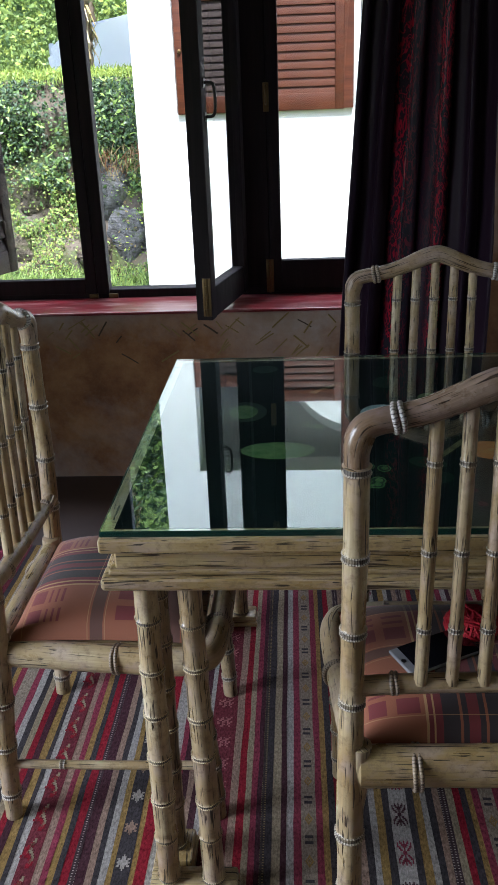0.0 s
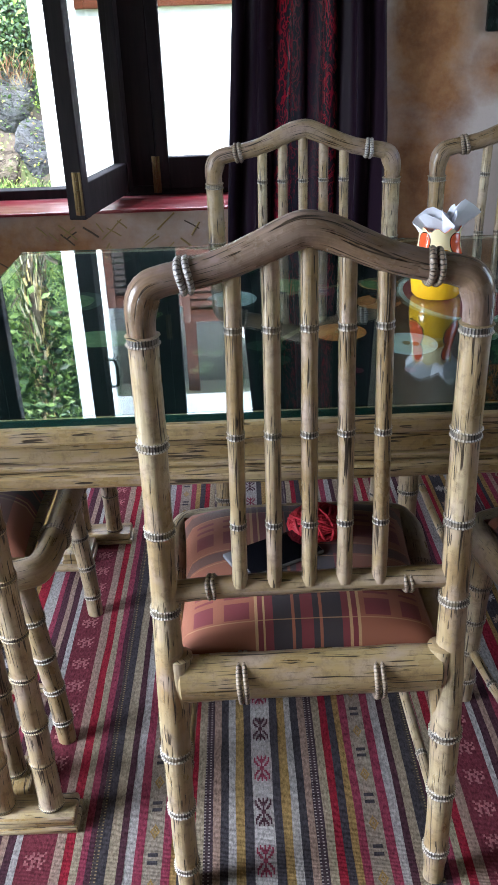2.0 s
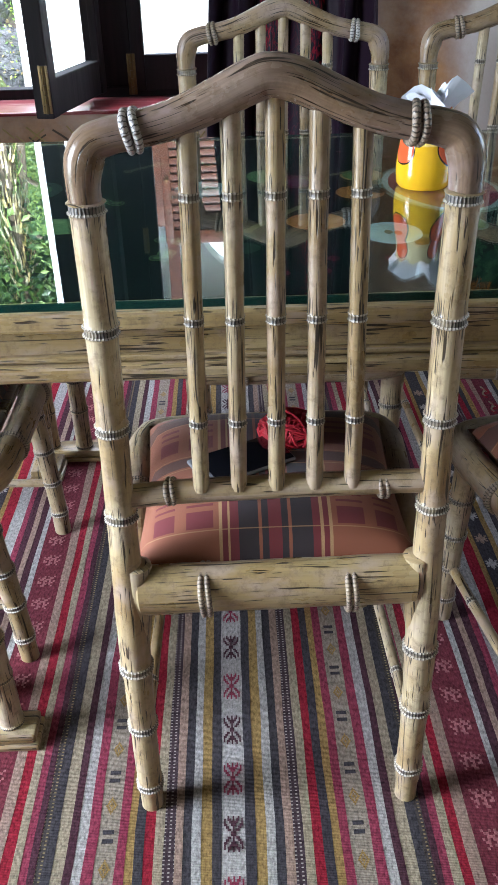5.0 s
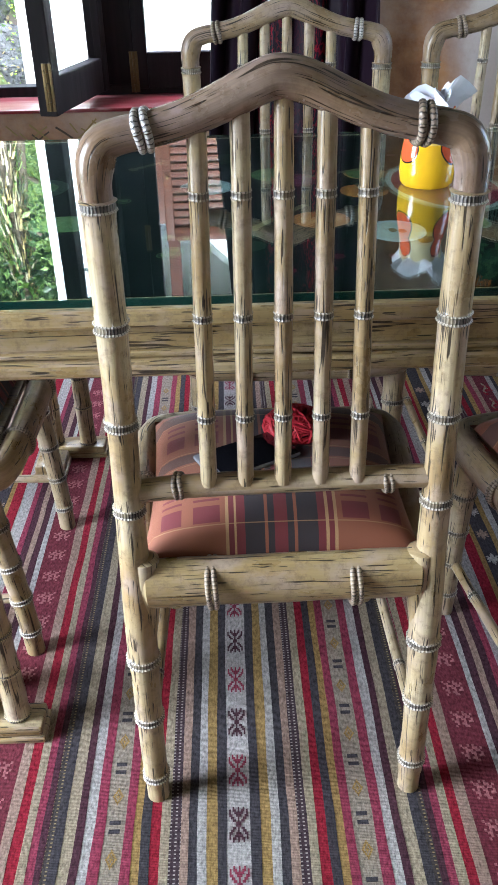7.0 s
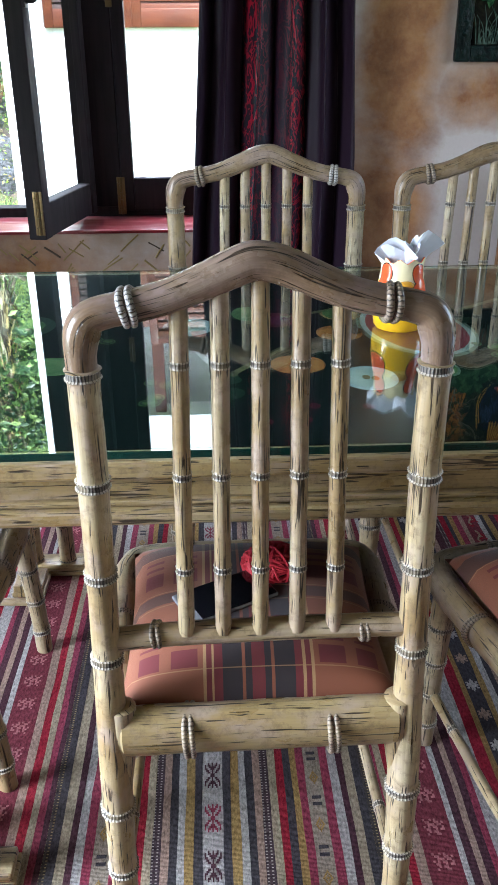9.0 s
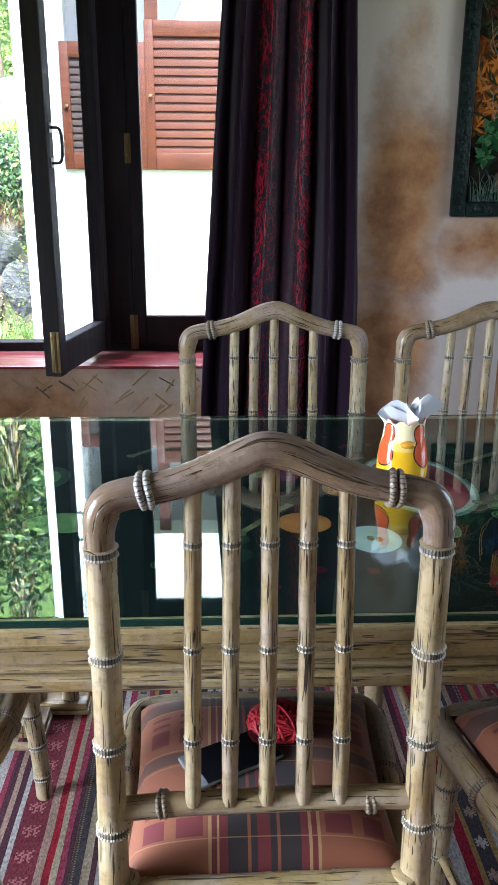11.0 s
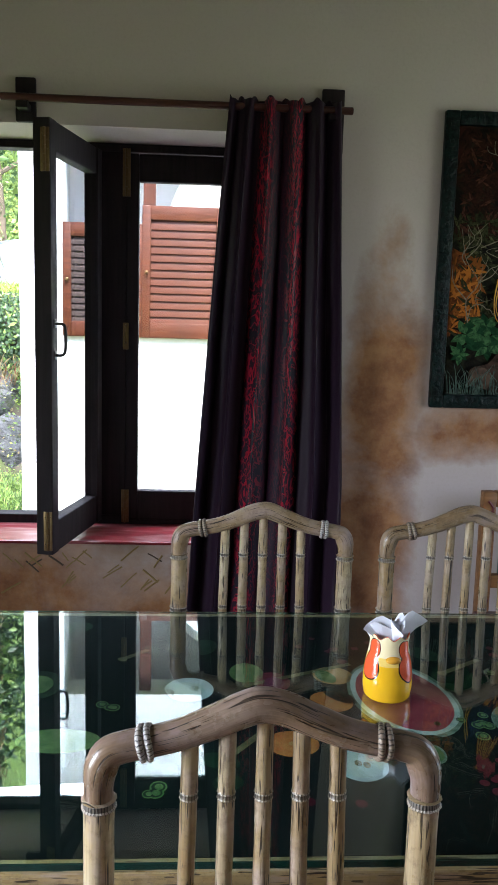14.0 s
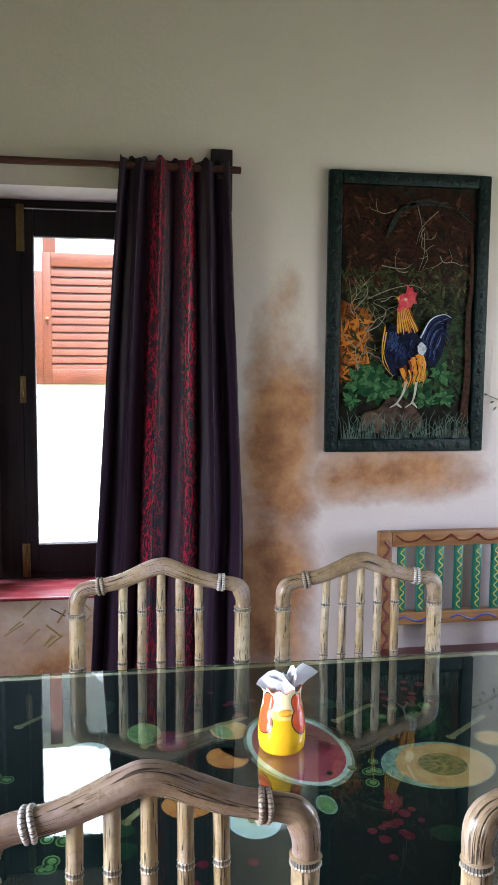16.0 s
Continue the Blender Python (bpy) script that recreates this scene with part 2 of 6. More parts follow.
def sill_mat():
    n = Nodes("red_sill_paint_wear_and_glare")
    v = n.coord("Object", (1.2, 10, 10))
    # pale streaks paint in both wear and the window's reflection
    wear_glare = n.noise(v, 3.0, 6, 0.7, 0.5)
    c = n.mix(n.noise(v, 2.0, 3), (0.15, 0.006, 0.012), (0.24, 0.016, 0.022))
    c = n.mix(n.ramp(wear_glare, [(0.5, 0.0), (0.6, 0.7)]), c, (0.36, 0.2, 0.18))
    return n.out(c, 0.3, 0.0, wear_glare, 0.3, 0.001)


M_SILL = sill_mat()


def glass_mat(name, tint, rough=0.0, ior=1.5):
    n = Nodes(name)
    return n.out(tint, rough, 0.0, Transmission_Weight=1.0, IOR=ior)


M_GLASS = glass_mat("window_glass", (0.96, 0.98, 0.97))
M_TABLE_GLASS = glass_mat("green_plate_glass", (0.72, 0.92, 0.87), 0.0, 1.59)
M_LACQUER = plain("black_lacquer", (0.003, 0.006, 0.006), 0.7, 0, 0.4, 8, 0.0)
M_LACQUER.node_tree.nodes["Principled BSDF"].inputs["Specular IOR Level"].default_value = 0.05


def curtain_mat():
    """Plum satin with a damask of red scrolls on a blue-black ground."""
    n = Nodes("plum_damask_satin")
    uv = n.co.outputs["UV"]
    u = n.axis(uv, 0)
    m1 = n.node("ShaderNodeMapping", {"Vector": uv, "Scale": (17, 7, 1)}).outputs[0]
    scroll = n.noise(m1, 1.0, 2.0, 0.5, 2.6)
    leaf = n.ramp(scroll, [(0.485, 0.0), (0.5, 1.0), (0.545, 1.0), (0.56, 0.0)])
    swirl = n.noise(n.node("ShaderNodeMapping", {"Vector": uv, "Scale": (38, 15, 1)}).outputs[0], 1.0, 1.0, 0.4, 3.5)
    leaf = n.math("MAXIMUM", leaf, n.ramp(swirl, [(0.6, 0.0), (0.63, 0.7)]))
    # damask pattern, its red painted only on folds that catch the light
    lit_band = n.ramp(u, [(0.33, 0.0), (0.37, 1.0), (0.43, 1.0), (0.5, 0.1), (0.62, 0.1), (0.68, 1.0), (0.75, 1.0), (0.8, 0.0)])
    k = n.math("MULTIPLY", leaf, lit_band)
    ground = n.mix(lit_band, (0.014, 0.004, 0.013), (0.007, 0.01, 0.016))
    c = n.mix(k, ground, (0.32, 0.006, 0.024))
    thread = n.noise(n.node("ShaderNodeMapping", {"Vector": uv, "Scale": (900, 300, 1)}).outputs[0], 1.0, 2)
    return n.out(c, n.ramp(k, [(0.0, 0.6), (1.0, 0.33)]), 0, thread, 0.15, 0.0006, Sheen_Weight=0.05, Sheen_Roughness=0.4, Specular_IOR_Level=0.25)


M_CURTAIN = curtain_mat()


def plaid_mat():
    n = Nodes("orange_maroon_plaid")
    v = n.co.outputs["UV"]
    x, y = n.axis(v, 0), n.axis(v, 1)
    org, mar, blk, tan = (0.25, 0.075, 0.03), (0.15, 0.012, 0.015), (0.018, 0.012, 0.014), (0.42, 0.24, 0.1)
    colx = n.ramp(x, [(0.0, org), (0.30, tan), (0.31, mar), (0.33, tan), (0.337, mar), (0.37, blk), (0.44, org), (0.452, blk), (0.475, mar), (0.52, blk), (0.545, org), (0.557, blk), (0.63, mar), (0.66, tan), (0.668, mar), (0.69, tan), (0.70, org)], "CONSTANT")
    mx = n.ramp(x, [(0.0, 0.0), (0.06, 1.0), (0.14, 0.0), (0.18, 1.0), (0.28, 0.0), (0.72, 1.0), (0.82, 0.0), (0.86, 1.0), (0.94, 0.0)], "CONSTANT")
    my = n.ramp(y, [(0.0, 0.0), (0.085, 1.0), (0.16, 0.0), (0.18, 1.0), (0.195, 0.0), (0.215, 1.0), (0.23, 0.0), (0.25, 1.0), (0.265, 0.0), (0.56, 1.0), (0.66, 0.0), (0.69, 1.0), (0.71, 0.0), (0.74, 1.0), (0.76, 0.0)], "CONSTANT")
    c = n.mix(n.math("MULTIPLY", mx, my), colx, mar)
    dy = n.ramp(y, [(0.0, 0.0), (0.43, 0.85), (0.5, 0.0), (0.8, 0.85), (0.9, 0.0)], "CONSTANT")
    c = n.mix(n.math("MULTIPLY", dy, 0.8), c, blk)
    ly = n.ramp(y, [(0.0, 0.0), (0.072, 0.6), (0.077, 0.0), (0.415, 0.7), (0.421, 0.0), (0.505, 0.7), (0.511, 0.0), (0.79, 0.7), (0.796, 0.0)], "CONSTANT")
    c = n.mix(ly, c, tan)
    weave = n.noise(n.node("ShaderNodeMapping", {"Vector": v, "Scale": (420, 420, 1)}).outputs[0], 1.0, 2)
    c = n.mix(n.ramp(weave, [(0.35, 0.0), (0.7, 0.35)]), c, (0.06, 0.03, 0.02))
    return n.out(c, 0.75, 0, weave, 0.25, 0.001, Sheen_Weight=0.15)


M_PLAID = plaid_mat()


# ---- mesh helpers ----
def finish(bm, smooth=True, name="mesh"):
    me = bpy.data.meshes.new(name)
    bmesh.ops.recalc_face_normals(bm, faces=bm.faces)
    for f in bm.faces:
        f.smooth = smooth
    bm.to_mesh(me)
    bm.free()
    return me


def part(name, bm, mats, parent=None, label="", smooth=True, flat_angle=None):
    """One mesh object out of a bmesh, under its thing."""
    me = finish(bm, smooth, name)
    for m in mats if isinstance(mats, (list, tuple)) else [mats]:
        me.materials.append(m)
    if smooth:
        me.set_sharp_from_angle(angle=radians(flat_angle or 42))
    o = new(name, me)
    if parent is not None:
        o.parent = parent
    if label:
        tagged(o, label)
    return o


def thing(name, m, label, category, group="", kind=""):
    o = new(name)
    o.empty_display_size = 0.05
    o.matrix_world = m
    return tagged(o, label, category, group, kind)


def box(bm, a, b, bevel=0.0, mat=0, segs=2):
    """A box between two corners, with its edges rounded; UVs run along the longest side."""
    a, b = Vector(a), Vector(b)
    t = bmesh.new()
    bmesh.ops.create_cube(t, size=1.0)
    for v in t.verts:
        v.co = Vector(((a[i] + b[i]) / 2 + v.co[i] * (b[i] - a[i]) for i in range(3)))
    if bevel:
        bmesh.ops.bevel(t, geom=t.edges[:], offset=bevel, segments=segs, affect="EDGES", profile=0.5)
    join(bm, t, mat)


def join(bm, t, mat=0, m=None):
    uv = bm.loops.layers.uv.verify()
    dims = [max(v.co[i] for v in t.verts) - min(v.co[i] for v in t.verts) for i in range(3)]
    k = dims.index(max(dims))
    made = {v: bm.verts.new(m @ v.co if m else v.co) for v in t.verts}
    for f in t.faces:
        try:
            g = bm.faces.new([made[v] for v in f.verts])
        except ValueError:
            continue
        g.material_index = mat
        nrm = f.normal
        for l, v in zip(g.loops, f.verts):
            others = [i for i in range(3) if i != k]
            across = min(others, key=lambda i: abs(nrm[i]))
            l[uv].uv = (v.co[across] + 0.37 * abs(nrm[others[0]]), v.co[k])
    t.free()


def smooth_path(pts, steps=6):
    """A Catmull-Rom line through the points."""
    p = [Vector(q) for q in pts]
    p = [p[0] * 2 - p[1]] + p + [p[-1] * 2 - p[-2]]
    out = []
    for i in range(1, len(p) - 2):
        for s in range(steps):
            t = s / steps
            out.append(0.5 * (2 * p[i] + (p[i + 1] - p[i - 1]) * t + (2 * p[i - 1] - 5 * p[i] + 4 * p[i + 1] - p[i + 2]) * t * t + (3 * p[i] - p[i - 1] - 3 * p[i + 1] + p[i + 2]) * t ** 3))
    out.append(p[-2])
    return out


def tube(bm, pts, radius, rings=(), seg=16, ring_w=0.016, ring_up=1.16, squash=(1, 1), mat=0, ring_index=1, caps=True, wob=0.0, seed=0):
    """A round pole along a line of points, with carved node rings at the given lengths along it. radius: one, or a function of 0..1."""
    uv = bm.loops.layers.uv.verify()
    near = (bm.loops.layers.uv.get("near_ring") or bm.loops.layers.uv.new("near_ring")) if rings else None
    if near:
        uv = bm.loops.layers.uv.verify()
    rad = radius if callable(radius) else (lambda s: radius)
    pts = [Vector(p) for p in pts]
    cum = [0.0]
    for a, b in zip(pts, pts[1:]):
        cum.append(cum[-1] + (b - a).length)
    total = cum[-1]

    def at(d):
        d = min(max(d, 0), total)
        for i in range(len(pts) - 1):
            if d <= cum[i + 1] + 1e-9:
                s = (d - cum[i]) / max(1e-9, cum[i + 1] - cum[i])
                return pts[i].lerp(pts[i + 1], s)
        return pts[-1]

    stations = [(d, 1.0, 0) for d in cum]
    step = 0.03
    k = 1
    while k * step < total:
        stations.append((k * step, 1.0, 0))
        k += 1
    for r in rings:
        h = ring_w / 2
        stations = [s for s in stations if abs(s[0] - r) > h * 1.7]
        for d, f, ringed in ((-h * 1.5, 1.01, 0), (-h, 1.06, 1), (-h * 0.8, ring_up, 1), (-h * 0.52, 1.05, 2), (h * 0.52, 1.05, 2), (h * 0.8, ring_up, 1), (h, 1.06, 1), (h * 1.5, 1.01, 0)):
            if 0 <= r + d <= total:
                stations.append((r + d, f, ringed))
    stations.sort()
    clean = []
    for s in stations:
        if not clean or s[0] - clean[-1][0] > 0.0009:
            clean.append(s)
    up = Vector((0, 0, 1))
    prev = None
    loops = []
    for i, (d, f, ringed) in enumerate(clean):
        c = at(d)
        tan = (at(d + 0.004) - at(d - 0.004)).normalized()
        if prev is None:
            ref = up if abs(tan.dot(up)) < 0.9 else Vector((0, 1, 0))
            x = tan.cross(ref).normalized()
        else:
            x = (prev - tan * prev.dot(tan)).normalized()
        prev = x
        y = tan.cross(x)
        r = rad(d / total) * f
        ring = []
        for j in range(seg):
            a = 2 * math.pi * j / seg
            w = 1 + (wob * noise.noise(Vector((math.cos(a) * 1.3 + seed * 3.7, math.sin(a) * 1.3, d * 18 + seed))) if wob else 0)
            ring.append(bm.verts.new(c + x * math.cos(a) * r * squash[0] * w + y * math.sin(a) * r * squash[1] * w))
        loops.append((ring, d, r, ringed))
    for (ra, da, rr, ka), (rb, db, _, kb) in zip(loops, loops[1:]):
        for j in range(seg):
            q = (ra[j], ra[(j + 1) % seg], rb[(j + 1) % seg], rb[j])
            fc = bm.faces.new(q)
            fc.material_index = ring_index if (ka == 2 and kb == 2) else (ring_index + 1 if (ka and kb) else mat)
            r0 = rad(0.5)
            for l, (jj, dd) in zip(fc.loops, ((j, da), (j + 1, da), (j + 1, db), (j, db))):
                l[uv].uv = (2 * math.pi * r0 * jj / seg, dd)
                if near:
                    l[near].uv = (max(0.0, 1 - min(abs(dd - q2) for q2 in rings) / 0.04), 0)
    if caps:
        for (ring, d, r, _), sign in ((loops[0], -1), (loops[-1], 1)):
            c = sum((v.co for v in ring), Vector()) / seg
            n = (loops[1][0][0].co - loops[0][0][0].co).normalized() if sign < 0 else (loops[-1][0][0].co - loops[-2][0][0].co).normalized()
            inner = [bm.verts.new(c + (v.co - c) * 0.7 + n * sign * r * 0.18) for v in ring]
            for j in range(seg):
                fc = bm.faces.new((ring[j], ring[(j + 1) % seg], inner[(j + 1) % seg], inner[j]))
                fc.material_index = mat
                for l in fc.loops:
                    l[uv].uv = (l.vert.co.x * 0.7 + l.vert.co.y, d)
            fc = bm.faces.new(inner)
            fc.material_index = mat
            for l in fc.loops:
                l[uv].uv = (l.vert.co.x + l.vert.co.z, l.vert.co.y)


def binding(name, c, axis, r, parent, turns=2, w=0.009, label="", mat=None):
    """Cord wound round a pole: a few turns side by side."""
    bm = bmesh.new()
    axis = Vector(axis).normalized()
    ref = Vector((0, 0, 1)) if abs(axis.z) < 0.9 else Vector((0, 1, 0))
    x = axis.cross(ref).normalized()
    y = axis.cross(x)
    for k in range(turns):
        o = Vector(c) + axis * (k - (turns - 1) / 2) * w
        pts = [o + x * math.cos(a) * r + y * math.sin(a) * r + axis * 0.0015 * math.sin(a * 2 + k) for a in [2 * math.pi * i / 20 for i in range(21)]]
        tube(bm, pts, w * 0.46, seg=10, mat=0, caps=False)
    return part(name, bm, mat or M_CORD_TAN, parent, label)


def disc(bm, cx, cy, z, rx, ry, turn=0.0, n=28, mat=0, h=0.0006, wob=0.0, seed=0):
    """A thin flat ellipse with a rim, laid level."""
    top, low = [], []
    for i in range(n):
        a = 2 * math.pi * i / n
        w = 1 + wob * noise.noise(Vector((math.cos(a) * 1.5, math.sin(a) * 1.5, seed * 2.3)))
        px, py = rx * w * math.cos(a), ry * w * math.sin(a)
        q = (cx + px * math.cos(turn) - py * math.sin(turn), cy + px * math.sin(turn) + py * math.cos(turn))
        top.append(bm.verts.new((*q, z + h)))
        low.append(bm.verts.new((*q, z)))
    bm.faces.new(top).material_index = mat
    for i in range(n):
        bm.faces.new((low[i], low[(i + 1) % n], top[(i + 1) % n], top[i])).material_index = mat


def lathe(bm, prof, n=32, mat=0, mats=None):
    rings = [[bm.verts.new((r * math.cos(2 * math.pi * i / n), r * math.sin(2 * math.pi * i / n), z)) for i in range(n)] for r, z in prof]
    for k, (a, b) in enumerate(zip(rings, rings[1:])):
        for i in range(n):
            f = bm.faces.new((a[i], a[(i + 1) % n], b[(i + 1) % n], b[i]))
            f.material_index = mats[k] if mats else mat
    return rings


# ---- the room ----
WALL_Y, WIN_Y, SILL_Z, HEAD_Z = 3.0, 3.26, 0.66, 2.10
OPEN_L, OPEN_R = -1.32, 0.56
ROOM_L, ROOM_R, ROOM_B, CEIL_Z = -2.3, 2.7, -1.25, 2.95


def slab(name, boxes, mat, label, category, kind="structure", bevel=0.0):
    bm = bmesh.new()
    for a, b in boxes:
        box(bm, a, b, bevel)
    o = part(name, bm, mat, None, "", False)
    return tagged(o, label, category, "", kind)


OUT_Y = 3.36
slab("wall_window", [((ROOM_L, WALL_Y, -0.05), (ROOM_R, OUT_Y, SILL_Z)), ((ROOM_L, WALL_Y, HEAD_Z), (ROOM_R, OUT_Y, 3.1)),
                     ((ROOM_L, WALL_Y, SILL_Z), (OPEN_L, OUT_Y, HEAD_Z)), ((OPEN_R, WALL_Y, SILL_Z), (ROOM_R, OUT_Y, HEAD_Z))],
     M_PLASTER, "cream plaster wall ragged with ochre clouds round a deep window", "wall")
slab("wall_left", [((ROOM_L - 0.2, ROOM_B - 0.2, -0.05), (ROOM_L, -0.05, 3.1)), ((ROOM_L - 0.2, 1.15, -0.05), (ROOM_L, OUT_Y, 3.1)), ((ROOM_L - 0.2, -0.05, 2.1), (ROOM_L, 1.15, 3.1))],
     M_PLAIN_WALL, "plain cream plaster side wall with an open doorway", "wall")
slab("wall_right", [((ROOM_R, ROOM_B - 0.2, -0.05), (ROOM_R + 0.2, 1.15, 3.1)), ((ROOM_R, 2.35, -0.05), (ROOM_R + 0.2, OUT_Y, 3.1)), ((ROOM_R, 1.15, 2.1), (ROOM_R + 0.2, 2.35, 3.1)), ((ROOM_R, 1.15, -0.05), (ROOM_R + 0.2, 2.35, 0.9))], M_PLAIN_WALL, "plain cream plaster side wall", "wall")
slab("wall_back", [((ROOM_L, ROOM_B - 0.2, -0.05), (ROOM_R, ROOM_B, 3.1))], M_PLAIN_WALL, "plain cream plaster back wall", "wall")
slab("ceiling", [((ROOM_L, ROOM_B, CEIL_Z), (ROOM_R, WALL_Y, 3.1))], M_CEIL, "pale painted plaster ceiling", "ceiling")
slab("floor", [((ROOM_L, ROOM_B - 0.2, -0.05), (ROOM_R, WALL_Y, -0.004))], M_FLOOR, "dark brown floor under the rug", "floor")
slab("window_sill", [((OPEN_L + 0.002, WALL_Y - 0.008, SILL_Z + 0.001), (OPEN_R - 0.002, WIN_Y - 0.002, SILL_Z + 0.0125))], M_SILL, "glossy red painted window sill with pale streaks of wear and painted window glare", "window sill", "structure", 0.004)


def straws():
    """Bits of straw pressed into the plaster under the sill."""
    rng = random.Random(4)
    for name, mat, count in (("pale_straw", plain("pale_straw", (0.26, 0.18, 0.06), 0.8), 38), ("dark_straw", plain("dark_straw", (0.07, 0.045, 0.025), 0.8), 7)):
        bm = bmesh.new()
        for i in range(count):
            x, z = rng.uniform(-1.0, 0.3), SILL_Z - 0.03 - 0.14 * rng.random() ** 1.3
            a, l = rng.choice((0.75, -0.75)) + rng.uniform(-0.25, 0.25), rng.uniform(0.035, 0.085)
            d = Vector((math.cos(a), 0, math.sin(a))) * l / 2
            c = Vector((x, WALL_Y - 0.0005, z))
            tube(bm, [c - d, c + Vector((0, 0, 0.001)), c + d], rng.uniform(0.0022, 0.0036), seg=6, caps=False)
        o = part(name, bm, mat)
        tagged(o, "short straw bits pressed into the plaster under the sill", "straw", "", "stuff")


straws()


# ---- window ----
def rail(bm, a, b, bev=0.004):
    box(bm, a, b, bev)


def hinge(parent, x, y, z, h=0.13, face=-1):
    """A brass butt hinge: two leaves, a knuckle and its pin heads."""
    bm = bmesh.new()
    for s in (-1, 1):
        box(bm, (x + s * 0.0035 - (0.011 if s < 0 else 0), y, z - h / 2), (x + s * 0.0035 + (0.011 if s > 0 else 0), y + 0.003, z + h / 2), 0.0008)
        for k in (-0.35, 0, 0.35):
            t = bmesh.new()
            bmesh.ops.create_cone(t, cap_ends=True, segments=8, radius1=0.0028, radius2=0.002, depth=0.002, matrix=pose(x + s * 0.0095, y - 0.001, z + k * h, 90))
            join(bm, t)
    for k in range(5):
        tube(bm, [(x, y - 0.002, z - h / 2 + h * k / 5 + 0.001), (x, y - 0.002, z - h / 2 + h * (k + 1) / 5 - 0.001)], 0.005, seg=10)
    return part("hinge", bm, M_BRASS, parent, "aged brass hinge")


def pane(parent, a, b):
    bm = bmesh.new()
    box(bm, a, b)
    o = part("pane", bm, M_GLASS, parent, "clear window pane", False)
    o.visible_shadow = False
    return o


window = thing("window_1", pose(0, 0, 0), "dark-stained wooden casement window with one leaf swung open", "window", "", "structure")
bm = bmesh.new()
Y0, Y1 = WIN_Y, WIN_Y + 0.07
rail(bm, (OPEN_L, Y0, SILL_Z + 0.001), (OPEN_R, Y1, SILL_Z + 0.045))
rail(bm, (OPEN_L, Y0, HEAD_Z - 0.03), (OPEN_R, Y1, HEAD_Z - 0.001))
for a, b in ((OPEN_L, OPEN_L + 0.05), (-0.105, 0.0155), (OPEN_R - 0.05, OPEN_R)):
    rail(bm, (a, Y0 + 0.002, SILL_Z + 0.045), (b, Y1 - 0.002, HEAD_Z - 0.03))
part("window_frame", bm, M_WIN, window, "", False)


def leaf(name, x0, x1, stile=0.045, rail_b=0.085, rail_t=0.075, y=WIN_Y - 0.008):
    z0, z1 = SILL_Z + 0.03, HEAD_Z - 0.035
    bm = bmesh.new()
    for a, b in ((x0, x0 + stile), (x1 - stile, x1)):
        rail(bm, (a, y, z0), (b, y + 0.045, z1))
    rail(bm, (x0 + stile, y + 0.002, z0), (x1 - stile, y + 0.043, z0 + rail_b))
    rail(bm, (x0 + stile, y + 0.002, z1 - rail_t), (x1 - stile, y + 0.043, z1))
    o = part(name, bm, M_WIN, window, "dark-stained wooden window leaf", False)
    pane(o, (x0 + stile - 0.004, y + 0.018, z0 + rail_b - 0.004), (x1 - stile + 0.004, y + 0.023, z1 - rail_t + 0.004))
    return o


right_leaf = leaf("window_leaf", 0.016, 0.53, 0.045, 0.115, 0.1)
left_leaf = leaf("window_leaf", -1.268, -0.686, 0.045, 0.06, 0.06)
# a slim free stile beside the open bay
bm = bmesh.new()
rail(bm, (-0.684, WIN_Y - 0.01, SILL_Z + 0.03), (-0.636, WIN_Y + 0.05, HEAD_Z - 0.035))
part("meeting_stile", bm, M_WIN, window, "", False)
hinge(right_leaf, 0.015, WIN_Y - 0.011, 0.745, 0.13)
hinge(right_leaf, 0.015, WIN_Y - 0.011, 1.995, 0.17)
for x in (-0.70, -0.62):
    bm = bmesh.new()
    box(bm, (x - 0.018, WIN_Y - 0.013, SILL_Z + 0.012), (x + 0.018, WIN_Y - 0.0095 + 0.01, SILL_Z + 0.03), 0.001)
    part("hinge", bm, M_BRASS, window, "small brass hinge plate")
bm = bmesh.new()
box(bm, (0.004, WIN_Y - 0.014, 1.35), (0.026, WIN_Y - 0.009, 1.45), 0.002)
tube(bm, smooth_path([(0.015, WIN_Y - 0.012, 1.375), (0.015, WIN_Y - 0.032, 1.385), (0.015, WIN_Y - 0.034, 1.41), (0.015, WIN_Y - 0.03, 1.435), (0.015, WIN_Y - 0.012, 1.44)]), 0.004, seg=8)
part("latch", bm, M_BRASS, right_leaf, "tarnished brass window latch")

# the open leaf: built along +x from its hinge, then turned into the room
sash_m = pose(-0.098, WIN_Y - 0.03, 0, 0, 0, 180 + 78.5)
sash_w = 0.50
bm = bmesh.new()
z0, z1 = 0.695, 2.065
for a, b in ((0, 0.05), (sash_w - 0.055, sash_w)):
    rail(bm, (a, -0.028, z0), (b, 0.028, z1))
rail(bm, (0.05, -0.024, z0), (sash_w - 0.055, 0.024, z0 + 0.105))
rail(bm, (0.05, -0.024, z1 - 0.09), (sash_w - 0.055, 0.024, z1))
sash = part("open_leaf", bm, M_WIN, window, "dark-stained window leaf swung into the room", False)
sash.matrix_local = sash_m
pane(sash, (0.046, -0.003, z0 + 0.1), (sash_w - 0.05, 0.003, z1 - 0.086))
for z in (0.775, 1.97):
    h = hinge(sash, 0, 0, 0, 0.13)
    h.matrix_local = pose(sash_w + 0.003, 0.012, z, 0, 0, 90)
